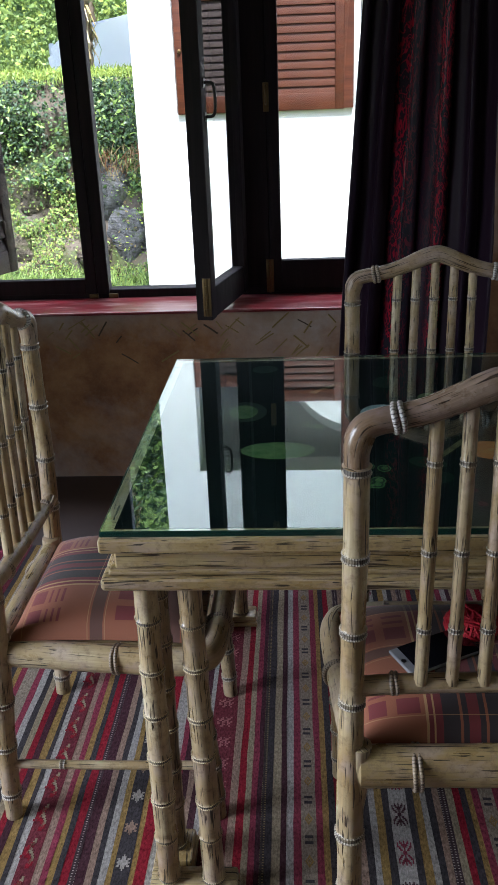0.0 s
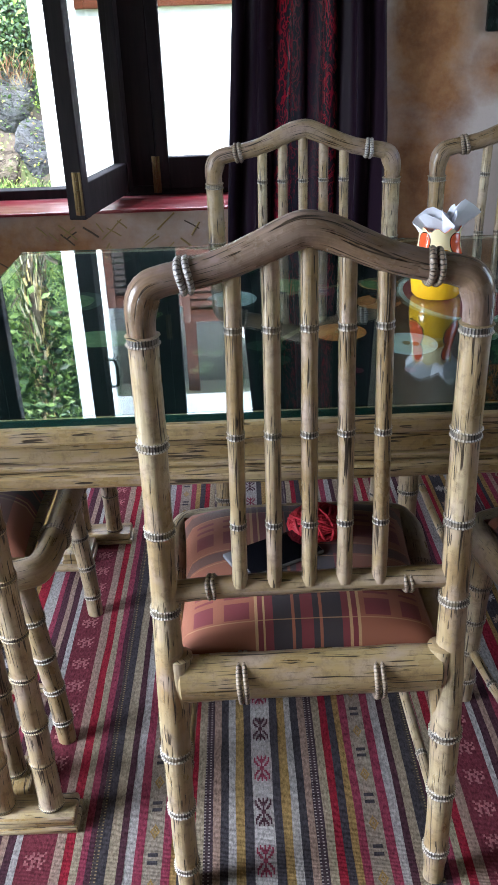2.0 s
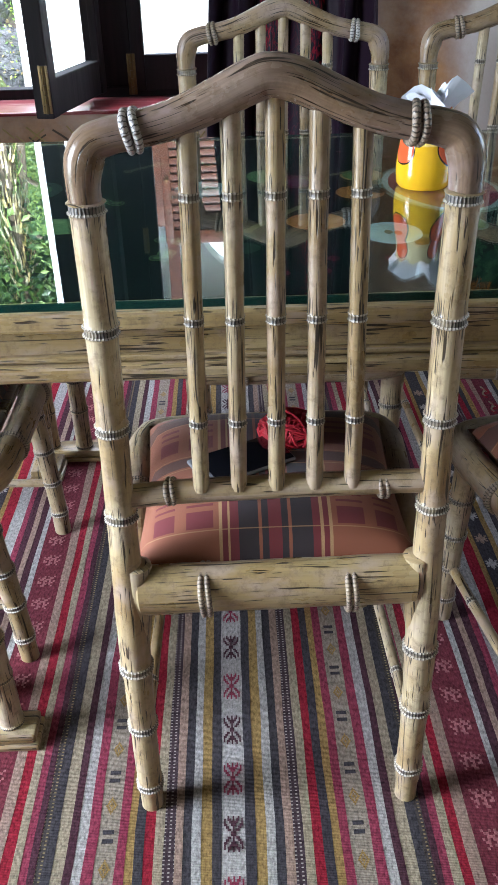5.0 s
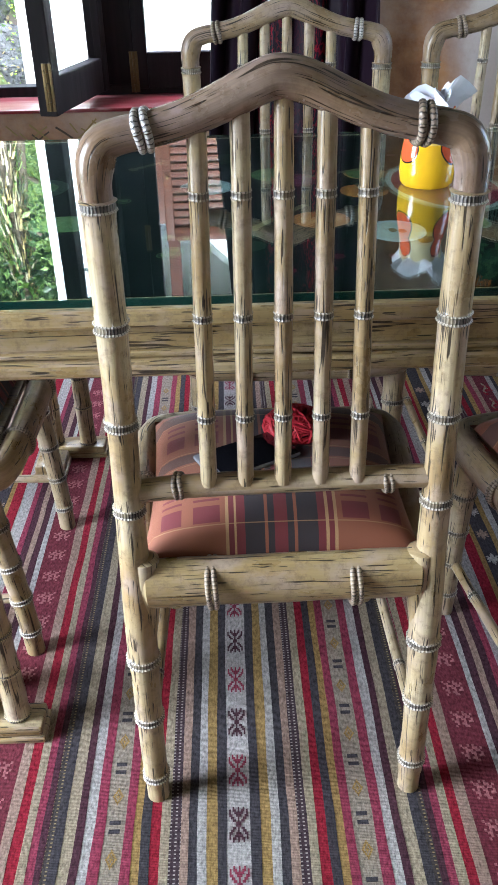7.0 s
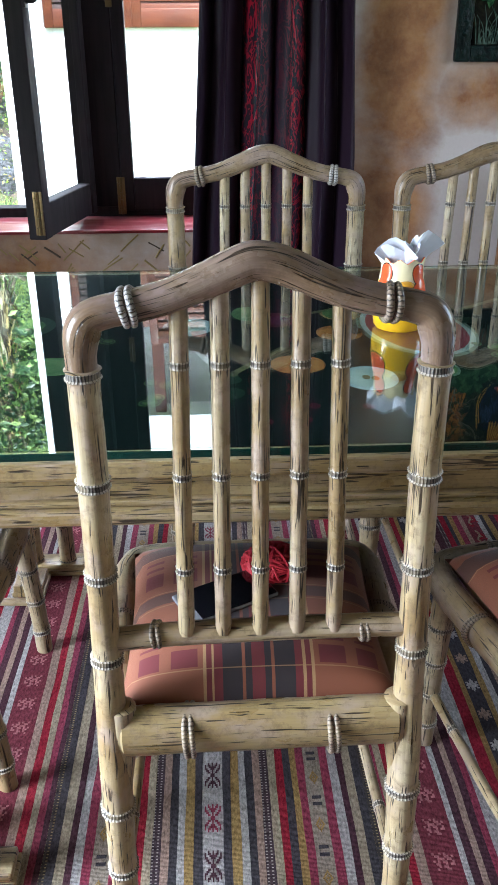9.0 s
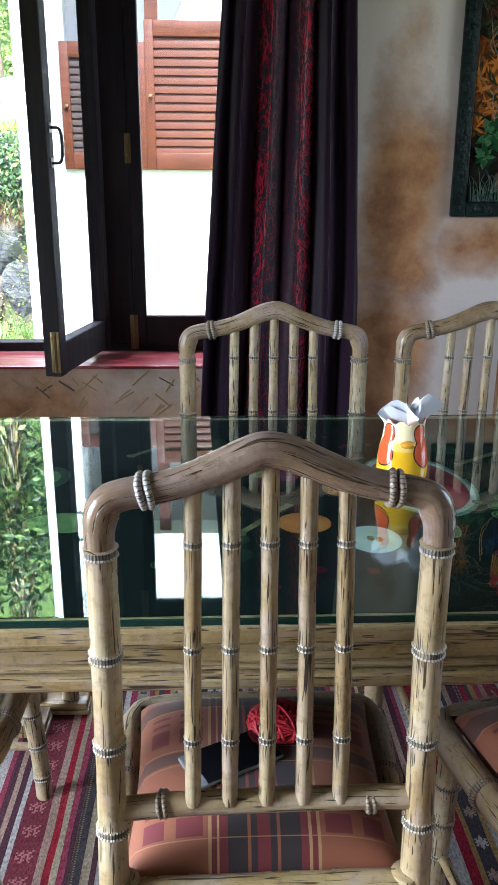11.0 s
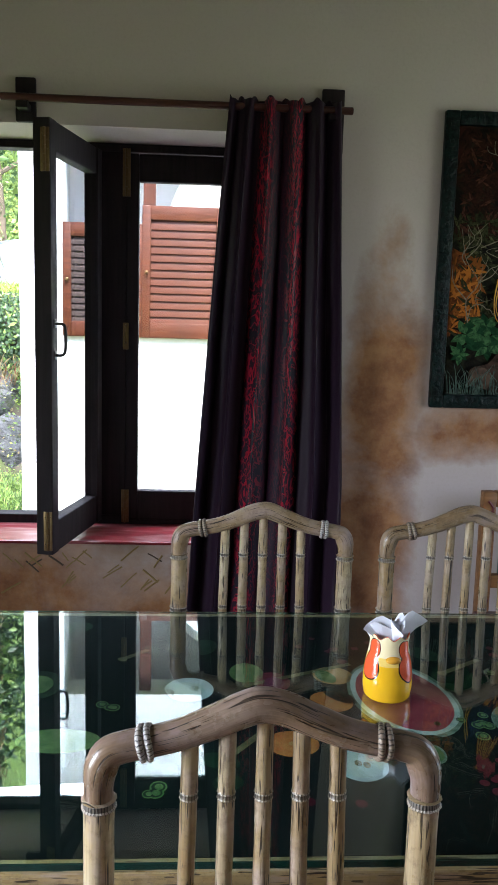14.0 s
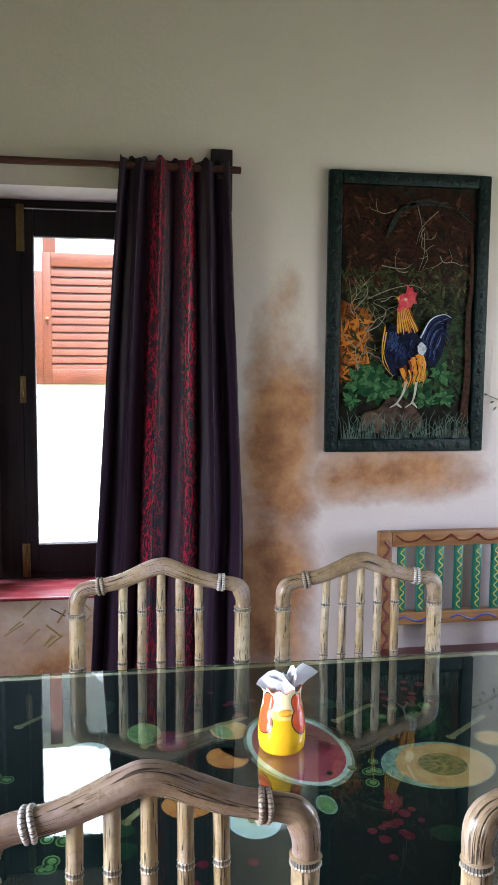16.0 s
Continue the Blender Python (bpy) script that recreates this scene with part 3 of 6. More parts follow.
for side in (1,):
    bm = bmesh.new()
    y = side * 0.028
    tube(bm, smooth_path([(sash_w - 0.03, y, 1.345), (sash_w - 0.03, y + side * 0.03, 1.35), (sash_w - 0.03, y + side * 0.036, 1.395), (sash_w - 0.03, y + side * 0.03, 1.44), (sash_w - 0.03, y, 1.445)]), 0.005, seg=10)
    for z in (1.345, 1.445):
        box(bm, (sash_w - 0.042, min(y, y + side * 0.003), z - 0.014), (sash_w - 0.018, max(y, y + side * 0.003), z + 0.014), 0.001)
    part("pull_handle", bm, M_IRON, sash, "black iron pull handle")

# ---- curtain and rod ----
def bracket(x0, x1, z0, z1):
    o = thing("curtain_bracket", pose((x0 + x1) / 2, WALL_Y, z0), "dark wooden curtain rod bracket on the wall", "curtain bracket", "curtain rod brackets")
    w = (x1 - x0) / 2
    bm = bmesh.new()
    box(bm, (-w, -0.022, 0), (w, 0, z1 - z0), 0.004)
    part("plate", bm, M_WIN, o)
    bm = bmesh.new()
    zz = 2.165 - z0
    box(bm, (-w * 0.6, -0.085, zz - 0.035), (w * 0.6, -0.022, zz - 0.013), 0.004)
    tube(bm, [(-w * 0.6, -0.07, zz - 0.012), (w * 0.6, -0.07, zz - 0.012)], 0.006, seg=8)
    part("arm", bm, M_WIN, o)
    return o


bracket(-0.325, -0.26, 2.10, 2.24)
bracket(0.69, 0.765, 2.035, 2.245)
bm = bmesh.new()
tube(bm, [(-0.36, WALL_Y - 0.07, 2.165), (0.785, WALL_Y - 0.07, 2.165)], 0.0125, seg=14)
tagged(part("curtain_rod", bm, M_ROD), "thin red-brown wooden curtain rod over the window", "curtain rod")


def curtain():
    bm = bmesh.new()
    uv = bm.loops.layers.uv.verify()
    nx, nz = 150, 60
    top, low = 2.19, 0.05
    grid = []
    for k in range(nz + 1):
        t = k / nz
        z = top + (low - top) * t
        spread = t ** 0.9
        xl = 0.378 + (0.245 - 0.378) * spread
        xr = 0.742 + (0.805 - 0.742) * min(1, spread * 1.6)
        row = []
        for i in range(nx + 1):
            s = i / nx
            ph = 2 * math.pi * (5.6 * s + 0.25 * math.sin(4.2 * s + 1.0) + 0.1 * t)
            amp = 0.017 + 0.016 * min(1, t * 3) + 0.006 * noise.noise(Vector((s * 3, 0, t * 2)))
            fold = math.sin(ph) + 0.28 * math.sin(2.3 * ph + 1.2 + 2 * t)
            y = WALL_Y - 0.075 - amp * fold - 0.012 * noise.noise(Vector((s * 6, 3, t * 5)))
            x = xl + (xr - xl) * s + 0.007 * math.sin(ph * 2) * min(1, t * 4)
            zz = z
            if t < 0.03:
                zz = z + 0.012 * max(0, math.sin(ph * 1.5)) - 0.004
            row.append(bm.verts.new((x, y, zz)))
        grid.append(row)
    for k in range(nz):
        for i in range(nx):
            f = bm.faces.new((grid[k][i], grid[k][i + 1], grid[k + 1][i + 1], grid[k + 1][i]))
            for l, (a, b) in zip(f.loops, ((i, k), (i + 1, k), (i + 1, k + 1), (i, k + 1))):
                l[uv].uv = (a / nx * 1.15, (top + (low - top) * b / nz))
    o = part("curtain", bm, M_CURTAIN)
    md = o.modifiers.new("cloth", "SOLIDIFY")
    md.thickness = 0.003
    tagged(o, "long plum satin curtain with red damask hanging in folds", "curtain")


curtain()


# ---- outdoors ----
def leaf_field(name, label, rng, count, place, size, mats, category="ivy", slim=1.0):
    bm = bmesh.new()
    for i in range(count):
        c, nrm = place(rng)
        l = size * rng.uniform(0.5, 1.5)
        w = l * slim
        q = nrm.to_track_quat("Z", "Y").to_matrix().to_4x4()
        turn = rng.uniform(0, 360) if slim > 0.5 else rng.gauss(0, 28)
        m = Matrix.Translation(c) @ q @ pose(0, 0, 0, rng.uniform(-45, 45), rng.uniform(-45, 45), turn)
        vs = [bm.verts.new(m @ Vector(p)) for p in ((0, -l, 0), (w * 0.55, -l * 0.2, l * 0.12), (w * 0.3, l * 0.5, 0.04 * l), (0, l, -l * 0.2), (-w * 0.3, l * 0.5, 0.04 * l), (-w * 0.55, -l * 0.2, l * 0.12))]
        bm.faces.new(vs).material_index = rng.randrange(len(mats))
    o = part(name, bm, mats, None, "", False)
    return tagged(o, label, category, "", "stuff")


M_LEAF = [plain("ivy_green", (0.1, 0.17, 0.05), 0.5, 0, 0.4, 30), plain("fresh_green", (0.25, 0.35, 0.09), 0.5, 0, 0.3, 30), plain("deep_green", (0.045, 0.085, 0.028), 0.5, 0, 0.3, 30), plain("dry_leaf", (0.26, 0.2, 0.1), 0.7, 0, 0.3, 30)]
M_LIME = plain("yellow_green_blade", (0.34, 0.42, 0.08), 0.6, 0, 0.3, 20)
M_IVY = plain("grey_green_ivy", (0.07, 0.11, 0.06), 0.4, 0, 0.35, 30)


def rock_mat():
    n = Nodes("mossy_rock")
    v = n.coord("Object")
    big = n.noise(v, 1.6, 6, 0.6, 0.3)
    c = n.ramp(big, [(0.3, (0.045, 0.035, 0.026)), (0.5, (0.13, 0.1, 0.075)), (0.7, (0.25, 0.22, 0.19))])
    c = n.mix(n.ramp(n.noise(v, 4, 5), [(0.5, 0.0), (0.6, 0.8)]), c, (0.09, 0.12, 0.035))
    return n.out(c, 0.9, 0, n.noise(v, 12, 6), 0.8, 0.03)


M_ROCK = rock_mat()
M_GRASS = plain("rough_grass", (0.13, 0.2, 0.04), 0.9, 0, 0.5, 25, 0.6)
M_WHITE_WALL = plain("white_house_paint", (0.85, 0.85, 0.84), 0.8, 0, 0.03, 8, 0.0)
M_ROAD = plain("asphalt", (0.05, 0.05, 0.05), 0.9, 0, 0.2, 60, 0.2)

slab("ground", [((-60, -60, -0.5), (60, 120, -0.3))], M_GRASS, "rough grassy ground outside the house", "ground")


def bank_y(x, z):
    return 7.6 + 0.35 * z + 0.35 * noise.noise(Vector((x * 0.9, 0, z * 1.1))) + 0.16 * noise.noise(Vector((x * 3, 5, z * 3)))


bm = bmesh.new()
nx, nz = 90, 34
grid = [[bm.verts.new((-7 + 10 * i / nx, bank_y(-7 + 10 * i / nx, -0.4 + 2.06 * k / nz), -0.4 + 2.06 * k / nz)) for i in range(nx + 1)] for k in range(nz + 1)]
back = [bm.verts.new((-7 + 10 * i / nx, 10.1, 1.33)) for i in range(nx + 1)]
grid.append(back)
for k in range(nz + 1):
    for i in range(nx):
        bm.faces.new((grid[k][i], grid[k][i + 1], grid[k + 1][i + 1], grid[k + 1][i]))
tagged(part("rock_bank", bm, M_ROCK), "overgrown rocky retaining bank with moss and grey stone", "rock bank", "", "structure")
slab("road", [((-60, 10.0, 1.0), (60, 14.6, 1.33))], M_ROAD, "asphalt road above the bank", "road")
bm = bmesh.new()
gr = [[bm.verts.new((-40 + 80 * i / 30, 14 + 1.3 * k, 1.5 + (0.0 if k == 0 else 1.9 * k) + 0.5 * noise.noise(Vector((i, k, 2))))) for i in range(31)] for k in range(9)]
for k in range(8):
    for i in range(30):
        bm.faces.new((gr[k][i], gr[k][i + 1], gr[k + 1][i + 1], gr[k + 1][i]))
tagged(part("hillside", bm, M_GRASS), "green hillside rising behind the road", "hillside", "", "structure")


def stone_mat(name, dark, light):
    n = Nodes(name)
    v = n.coord("Object")
    big = n.noise(v, 7, 8, 0.72, 0.6)
    c = n.ramp(big, [(0.34, dark), (0.5, tuple((a + b) / 2 for a, b in zip(dark, light))), (0.64, light)])
    vein = n.noise(n.coord("Object", (9, 3, 22), (0.3, 0.5, 0.2)), 1.0, 6, 0.7, 1.0)
    c = n.mix(n.ramp(vein, [(0.4, 0.8), (0.48, 0.0)]), c, tuple(x * 0.45 for x in dark))
    c = n.mix(n.ramp(n.noise(v, 12, 5, 0.65), [(0.56, 0.0), (0.64, 0.7)]), c, (0.12, 0.14, 0.045))
    return n.out(c, 0.9, 0, n.math("ADD", big, vein), 1.0, 0.05)


M_STONE = stone_mat("grey_blue_stone", (0.085, 0.08, 0.08), (0.27, 0.265, 0.28))
M_TAN_STONE = stone_mat("tan_stone", (0.07, 0.052, 0.038), (0.24, 0.195, 0.145))
ROCKS = [(-1.6, 0.62, 0.3, 0.36, M_STONE), (-1.42, 0.28, 0.26, 0.3, M_STONE), (-1.78, 0.12, 0.24, 0.22, M_TAN_STONE), (-2.3, 0.62, 0.2, 0.17, M_TAN_STONE), (-2.5, 0.2, 0.22, 0.16, M_TAN_STONE), (-3.0, 0.7, 0.2, 0.12, M_TAN_STONE), (-1.85, 0.86, 0.16, 0.14, M_TAN_STONE)]


def boulder(x, z, rx, rz, mat, seed):
    """A jagged stone set in the bank: a ball cut by planes and roughened."""
    bm = bmesh.new()
    bmesh.ops.create_icosphere(bm, subdivisions=4, radius=1.0)
    rng = random.Random(seed)
    cuts = [(Vector((rng.gauss(0, 1), rng.gauss(-0.6, 1), rng.gauss(0, 1))).normalized(), rng.uniform(0.55, 0.85)) for _ in range(14)]
    for v in bm.verts:
        p = v.co.copy()
        for d, c in cuts:
            k = p.dot(d)
            if k > c:
                p -= d * (k - c) * 0.9
        p *= 1 + 0.09 * noise.noise(p * 3 + Vector((seed, 0, 0))) + 0.05 * noise.noise(p * 8)
        v.co = Vector((p.x * rx, p.y * 0.15, p.z * rz))
    o = part("boulder", bm, mat, None, "", True, 20)
    o.matrix_world = pose(x, bank_y(x, z) + 0.02, z, 0, rng.uniform(-15, 15), 0)
    tagged(o, "rough grey stone outcrop set in the overgrown bank" if mat is M_STONE else "rough tan stone set in the overgrown bank", "boulder", "stones in the bank")


for i, r in enumerate(ROCKS):
    boulder(*r, i + 2)


def bare(x, z, rng):
    for rx, rz, a, b, _ in ROCKS:
        if ((x - rx) / a) ** 2 + ((z - rz) / b) ** 2 < 0.85:
            return rng.random() < 0.9
    return noise.noise(Vector((x * 2.2, 1.0, z * 2.6))) < -0.22 and rng.random() < 0.75


def on_bank(lo, hi, out=0.1):
    def place(rng):
        while True:
            x, z = rng.uniform(-4.2, -0.6), rng.uniform(lo, hi)
            if not bare(x, z, rng):
                return Vector((x, bank_y(x, z) - rng.uniform(0.0, out), z)), Vector((0, -1, 0.5)).normalized()
    return place


leaf_field("ivy", "dense dark ivy over the upper half of the bank", random.Random(2), 15000, on_bank(0.7, 1.66, 0.2), 0.02, [M_IVY, M_IVY, M_IVY, M_LEAF[0], M_LEAF[2], M_LEAF[2], M_LEAF[1]])
leaf_field("fern_fronds", "fresh fern fronds among the ivy", random.Random(12), 1300, on_bank(0.4, 1.6, 0.22), 0.034, [M_LEAF[1], M_LEAF[0]], "ferns", 0.6)
leaf_field("creeping_plants", "small light green plants creeping over the lower bank", random.Random(3), 26000, on_bank(-0.35, 0.95, 0.14), 0.0125, [M_LEAF[1], M_LEAF[1], M_LEAF[0], M_LIME, M_LEAF[3]], "plants")
leaf_field("dry_grass", "dry reddish grass hanging over the stones", random.Random(14), 150, lambda rng: (Vector((rng.uniform(-1.72, -1.25), 7.75 - rng.uniform(0, 0.2), rng.uniform(0.86, 1.05))), Vector((rng.uniform(-0.3, 0.3), -1, 0.1)).normalized()), 0.07, [M_LEAF[3], plain("reddish_straw", (0.25, 0.11, 0.06), 0.8, 0, 0.3, 30)], "grass", 0.06)


def on_edge(rng):
    x = rng.uniform(-5, 0.5)
    return Vector((x, bank_y(x, 1.62) + rng.uniform(-0.1, 1.0), 1.62 + rng.uniform(0, 0.12))), Vector((rng.uniform(-0.5, 0.5), -1, 0.3)).normalized()


leaf_field("verge_grass", "bright yellow-green grass along the top of the bank", random.Random(5), 15000, on_edge, 0.05, [M_LIME, M_LIME, M_LEAF[1]], "grass", 0.12)
leaf_field("verge_weeds", "fresh green weeds in the verge", random.Random(15), 5000, on_edge, 0.018, [M_LIME, M_LEAF[1]], "weeds")


def on_foot(rng):
    x = rng.uniform(-5, -0.2)
    return Vector((x, bank_y(x, -0.2) - rng.uniform(0.0, 0.7), -0.25 + rng.uniform(0, 0.3))), Vector((rng.uniform(-1, 1), -1, 0.6)).normalized()


leaf_field("low_grass", "bright green grass at the foot of the bank", random.Random(6), 9000, on_foot, 0.06, [M_LEAF[1], M_LEAF[1], M_LEAF[0]], "grass", 0.1)


def tree(x, y, z, h, r, seed, trunk_r=0.12, leaves=900, trunk_mat=None):
    o = thing("tree", pose(x, y, z), "leafy green tree standing beyond the road", "tree", "trees beyond the road")
    rng = random.Random(seed)
    bm = bmesh.new()
    tube(bm, smooth_path([(0, 0, -0.1), (0.05, 0, h * 0.3), (-0.05, 0.04, h * 0.6), (0.04, 0, h * 0.85)]), lambda s: trunk_r * (1 - 0.7 * s), seg=10, wob=0.2)
    for k in range(7):
        a = k * 2.4
        b = h * (0.45 + 0.06 * k)
        tube(bm, smooth_path([(0, 0, b), (math.cos(a) * r * 0.4, math.sin(a) * r * 0.4, b + 0.25 * r), (math.cos(a) * r * 0.8, math.sin(a) * r * 0.8, b + 0.6 * r)]), lambda s: trunk_r * 0.4 * (1 - 0.8 * s), seg=7)
    part("trunk", bm, trunk_mat or M_TRUNK, o)
    bm = bmesh.new()
    for i in range(leaves):
        d = Vector((rng.gauss(0, 1), rng.gauss(0, 1), rng.gauss(0, 0.8)))
        d = d.normalized() * r * rng.random() ** 0.4 * (0.8 + 0.35 * noise.noise(d * 1.5 + Vector((seed, 0, 0))))
        c = Vector((0, 0, h * 0.78)) + d
        l = rng.uniform(0.014, 0.03) * (r / 1.6)
        m = Matrix.Translation(c) @ pose(0, 0, 0, rng.uniform(0, 360), rng.uniform(0, 360), rng.uniform(0, 360))
        vs = [bm.verts.new(m @ Vector(p)) for p in ((0, -l, 0), (l * 0.5, 0, 0.1 * l), (0, l, 0), (-l * 0.5, 0, 0.1 * l))]
        bm.faces.new(vs).material_index = rng.randrange(3)
    part("crown", bm, M_LEAF[:3], o, "", False)


def on_hill(rng):
    k = rng.random()
    return Vector((rng.uniform(-8, -0.5), 13.6 + 5.2 * k + rng.uniform(-0.8, 0.2), 1.5 + 7.6 * k + rng.uniform(-0.3, 0.9))), Vector((rng.uniform(-0.6, 0.6), -1, 0.5)).normalized()


leaf_field("hill_shrubs", "dense bright green shrubs on the hillside", random.Random(7), 60000, on_hill, 0.036, [M_LEAF[0], M_LEAF[1], M_LEAF[1], M_LIME], "shrubs")
M_TRUNK = plain("bark", (0.16, 0.12, 0.08), 0.9, 0, 0.4, 20, 0.8)
for i, (x, y, h, r) in enumerate(((-5.5, 13.2, 4.5, 2.0), (-2.9, 13.5, 5.0, 2.1), (0.6, 13.4, 5.4, 2.2))):
    tree(x, y, 1.33, h, r, i + 3, 0.1, 9000)


def sheathed_tree():
    """A tall stem hung with dry sheaths."""
    o = thing("sheathed_tree", pose(-1.98, 9.0, 1.4), "tall brown stem hung with ragged dry yellow sheaths", "tree")
    rng = random.Random(31)
    line = [(0, 0, -0.1), (0.02, 0, 1.2), (-0.03, 0, 2.6), (0.02, 0, 4.2)]
    bm = bmesh.new()
    tube(bm, smooth_path(line), lambda s: 0.1 - 0.03 * s, seg=12, wob=0.35)
    part("trunk", bm, M_TRUNK, o)
    tan = [plain("dry_yellow_sheath", (0.46, 0.34, 0.14), 0.8, 0, 0.4, 14, 0.5), plain("pale_dry_sheath", (0.55, 0.46, 0.3), 0.8, 0, 0.3, 14, 0.5), M_LEAF[3], M_LEAF[1]]
    bm = bmesh.new()
    for i in range(520):
        z, a = rng.uniform(0.15, 4.1), rng.uniform(0, 6.28)
        out, l, w = rng.uniform(0.02, 0.13), rng.uniform(0.08, 0.26), rng.uniform(0.006, 0.017)
        d, s = Vector((math.cos(a), math.sin(a), 0)), Vector((-math.sin(a), math.cos(a), 0)) * w
        p = [Vector((0, 0, z)) + d * 0.08, Vector((0, 0, z + 0.04)) + d * (0.08 + out * 0.6), Vector((0, 0, z - l * 0.5)) + d * (0.09 + out), Vector((0, 0, z - l)) + d * (0.07 + out * 0.8) + s * rng.uniform(-1, 1)]
        k = rng.choice((0, 0, 1, 1, 2, 3))
        rows = [(bm.verts.new(q - s * f), bm.verts.new(q + s * f)) for q, f in zip(p, (0.6, 1.0, 0.8, 0.1))]
        for r, q in zip(rows, rows[1:]):
            bm.faces.new((r[0], r[1], q[1], q[0])).material_index = k
    part("sheath_thatch", bm, tan, o, "ragged hanging dry yellow sheaths", False)
    bm = bmesh.new()
    for i in range(5200):
        d = Vector((rng.gauss(0, 1), rng.gauss(0, 0.7), rng.gauss(0, 0.7)))
        c = Vector((-0.15, 0.1, 2.75)) + Vector((d.x * 0.85, d.y * 0.5, d.z * 0.75))
        l = rng.uniform(0.03, 0.08)
        m = Matrix.Translation(c) @ pose(0, 0, 0, rng.uniform(0, 360), rng.uniform(0, 360), rng.uniform(0, 360))
        bm.faces.new([bm.verts.new(m @ Vector(q)) for q in ((0, -l, 0), (l * 0.5, 0, 0.1 * l), (0, l, 0), (-l * 0.5, 0, 0.1 * l))]).material_index = rng.randrange(3)
    part("crown", bm, M_LEAF[:3], o, "", False)


sheathed_tree()


def car():
    o = thing("car", pose(-0.72, 11.3, 1.33, 0, 0, 4), "white car parked on the road above the bank", "car")
    white = plain("white_car_paint", (0.85, 0.86, 0.88), 0.2, 0, 0.03, 5, 0)
    prof = [(-2.0, 0.2), (-2.05, 0.7), (-1.75, 0.95), (-1.0, 1.02), (-0.45, 1.42), (0.9, 1.46), (1.6, 1.05), (1.95, 0.95), (2.0, 0.2)]
    bm = bmesh.new()
    sides = [[bm.verts.new((x, s * (0.82 - (0.14 if z > 1.1 else 0)), z)) for x, z in prof] for s in (-1, 1)]
    for i in range(len(prof)):
        j = (i + 1) % len(prof)
        bm.faces.new((sides[0][i], sides[0][j], sides[1][j], sides[1][i]))
    bm.faces.new(sides[0])
    bm.faces.new(list(reversed(sides[1])))
    bmesh.ops.bevel(bm, geom=bm.edges[:], offset=0.06, segments=2, affect="EDGES")
    part("body", bm, white, o)
    dark = plain("dark_car_glass", (0.03, 0.04, 0.045), 0.1, 0, 0.1, 5, 0)
    bm = bmesh.new()
    for a, b in ((-0.55, 0.15), (0.22, 0.95)):
        v = [bm.verts.new(p) for p in ((a - 0.2 if a < 0 else a, -0.84, 1.06), (b, -0.84, 1.06), (b, -0.72, 1.36), (a + 0.12 if a < 0 else a, -0.72, 1.36))]
        bm.faces.new(v)
    part("side_window", bm, dark, o, "", False)
    for x in (-1.25, 1.2):
        bm = bmesh.new()
        t = bmesh.new()
        bmesh.ops.create_cone(t, cap_ends=True, segments=24, radius1=0.25, radius2=0.25, depth=0.2, matrix=pose(x, -0.72, 0.25, 90))
        join(bm, t)
        w = part("wheel", bm, M_IRON, o)
    bm = bmesh.new()
    box(bm, (-2.04, -0.7, 0.66), (-1.98, -0.4, 0.8), 0.02)
    part("headlight", bm, plain("lamp_lens", (0.6, 0.62, 0.64), 0.15), o)


car()


# the neighbouring house
def louvre_shutter(x0, x1, z0, z1, y, mat, label, slats=13, slat_mat=None):
    o = thing("shutter", pose(x0, y, z0), label, "shutter", "shutters of the house outside")
    w, h, s = x1 - x0, z1 - z0, 0.055
    for name, a, b in (("stile", (0, -0.035, 0), (s, 0, h)), ("stile", (w - s, -0.035, 0), (w, 0, h)), ("rail", (s, -0.033, 0), (w - s, -0.002, 0.1)), ("rail", (s, -0.033, h - 0.09), (w - s, -0.002, h))):
        bm = bmesh.new()
        box(bm, a, b, 0.004)
        part(name, bm, mat, o)
    pitch = (h - 0.19) / slats
    bm = bmesh.new()
    t = bmesh.new()
    box(t, (s - 0.004, -0.003, -pitch * 0.74), (w - s + 0.004, 0.003, pitch * 0.74), 0.001)
    join(bm, t, 0, pose(0, 0, 0, -13))
    me = None
    for k in range(slats):
        if me is None:
            q = part("slat", bm, slat_mat or mat, o)
            me = q.data
        else:
            q = new("slat", me)
            q.parent = o
        q.location = (0, -0.017, 0.1 + pitch * (k + 0.5))
    bm = bmesh.new()
    tube(bm, [(0.03, -0.05, h * 0.5), (0.03, -0.034, h * 0.5)], 0.012, seg=10)
    part("knob", bm, M_BRASS, o, "small brass knob")
    return o


HOUSE_Y = 5.68
slab("house_wall", [((-0.9, HOUSE_Y, -0.4), (-0.63, HOUSE_Y + 0.25, 4.6)), ((-0.63, HOUSE_Y, -0.4), (0.56, HOUSE_Y + 0.25, 1.34)), ((0.56, HOUSE_Y, -0.4), (5, HOUSE_Y + 0.25, 4.6)), ((-0.63, HOUSE_Y, 2.75), (0.56, HOUSE_Y + 0.25, 4.6))],
     M_WHITE_WALL, "bright white rendered wall of the neighbouring house", "house wall")
slab("house_room", [((-0.88, HOUSE_Y + 2.2, -0.3), (5, HOUSE_Y + 2.4, 4.5)), ((-0.88, HOUSE_Y + 0.25, -0.3), (-0.7, HOUSE_Y + 2.2, 4.5))], M_WHITE_WALL, "white inner walls seen through the half-shuttered window", "wall")
# unseen slab added to keep the sun off the arch wall
slab("house_ceiling", [((-0.88, HOUSE_Y + 0.25, 3.2), (5, HOUSE_Y + 1.2, 3.3))], M_WHITE_WALL, "unseen white slab added to shade the inside of the white house", "ceiling")
bm = bmesh.new()
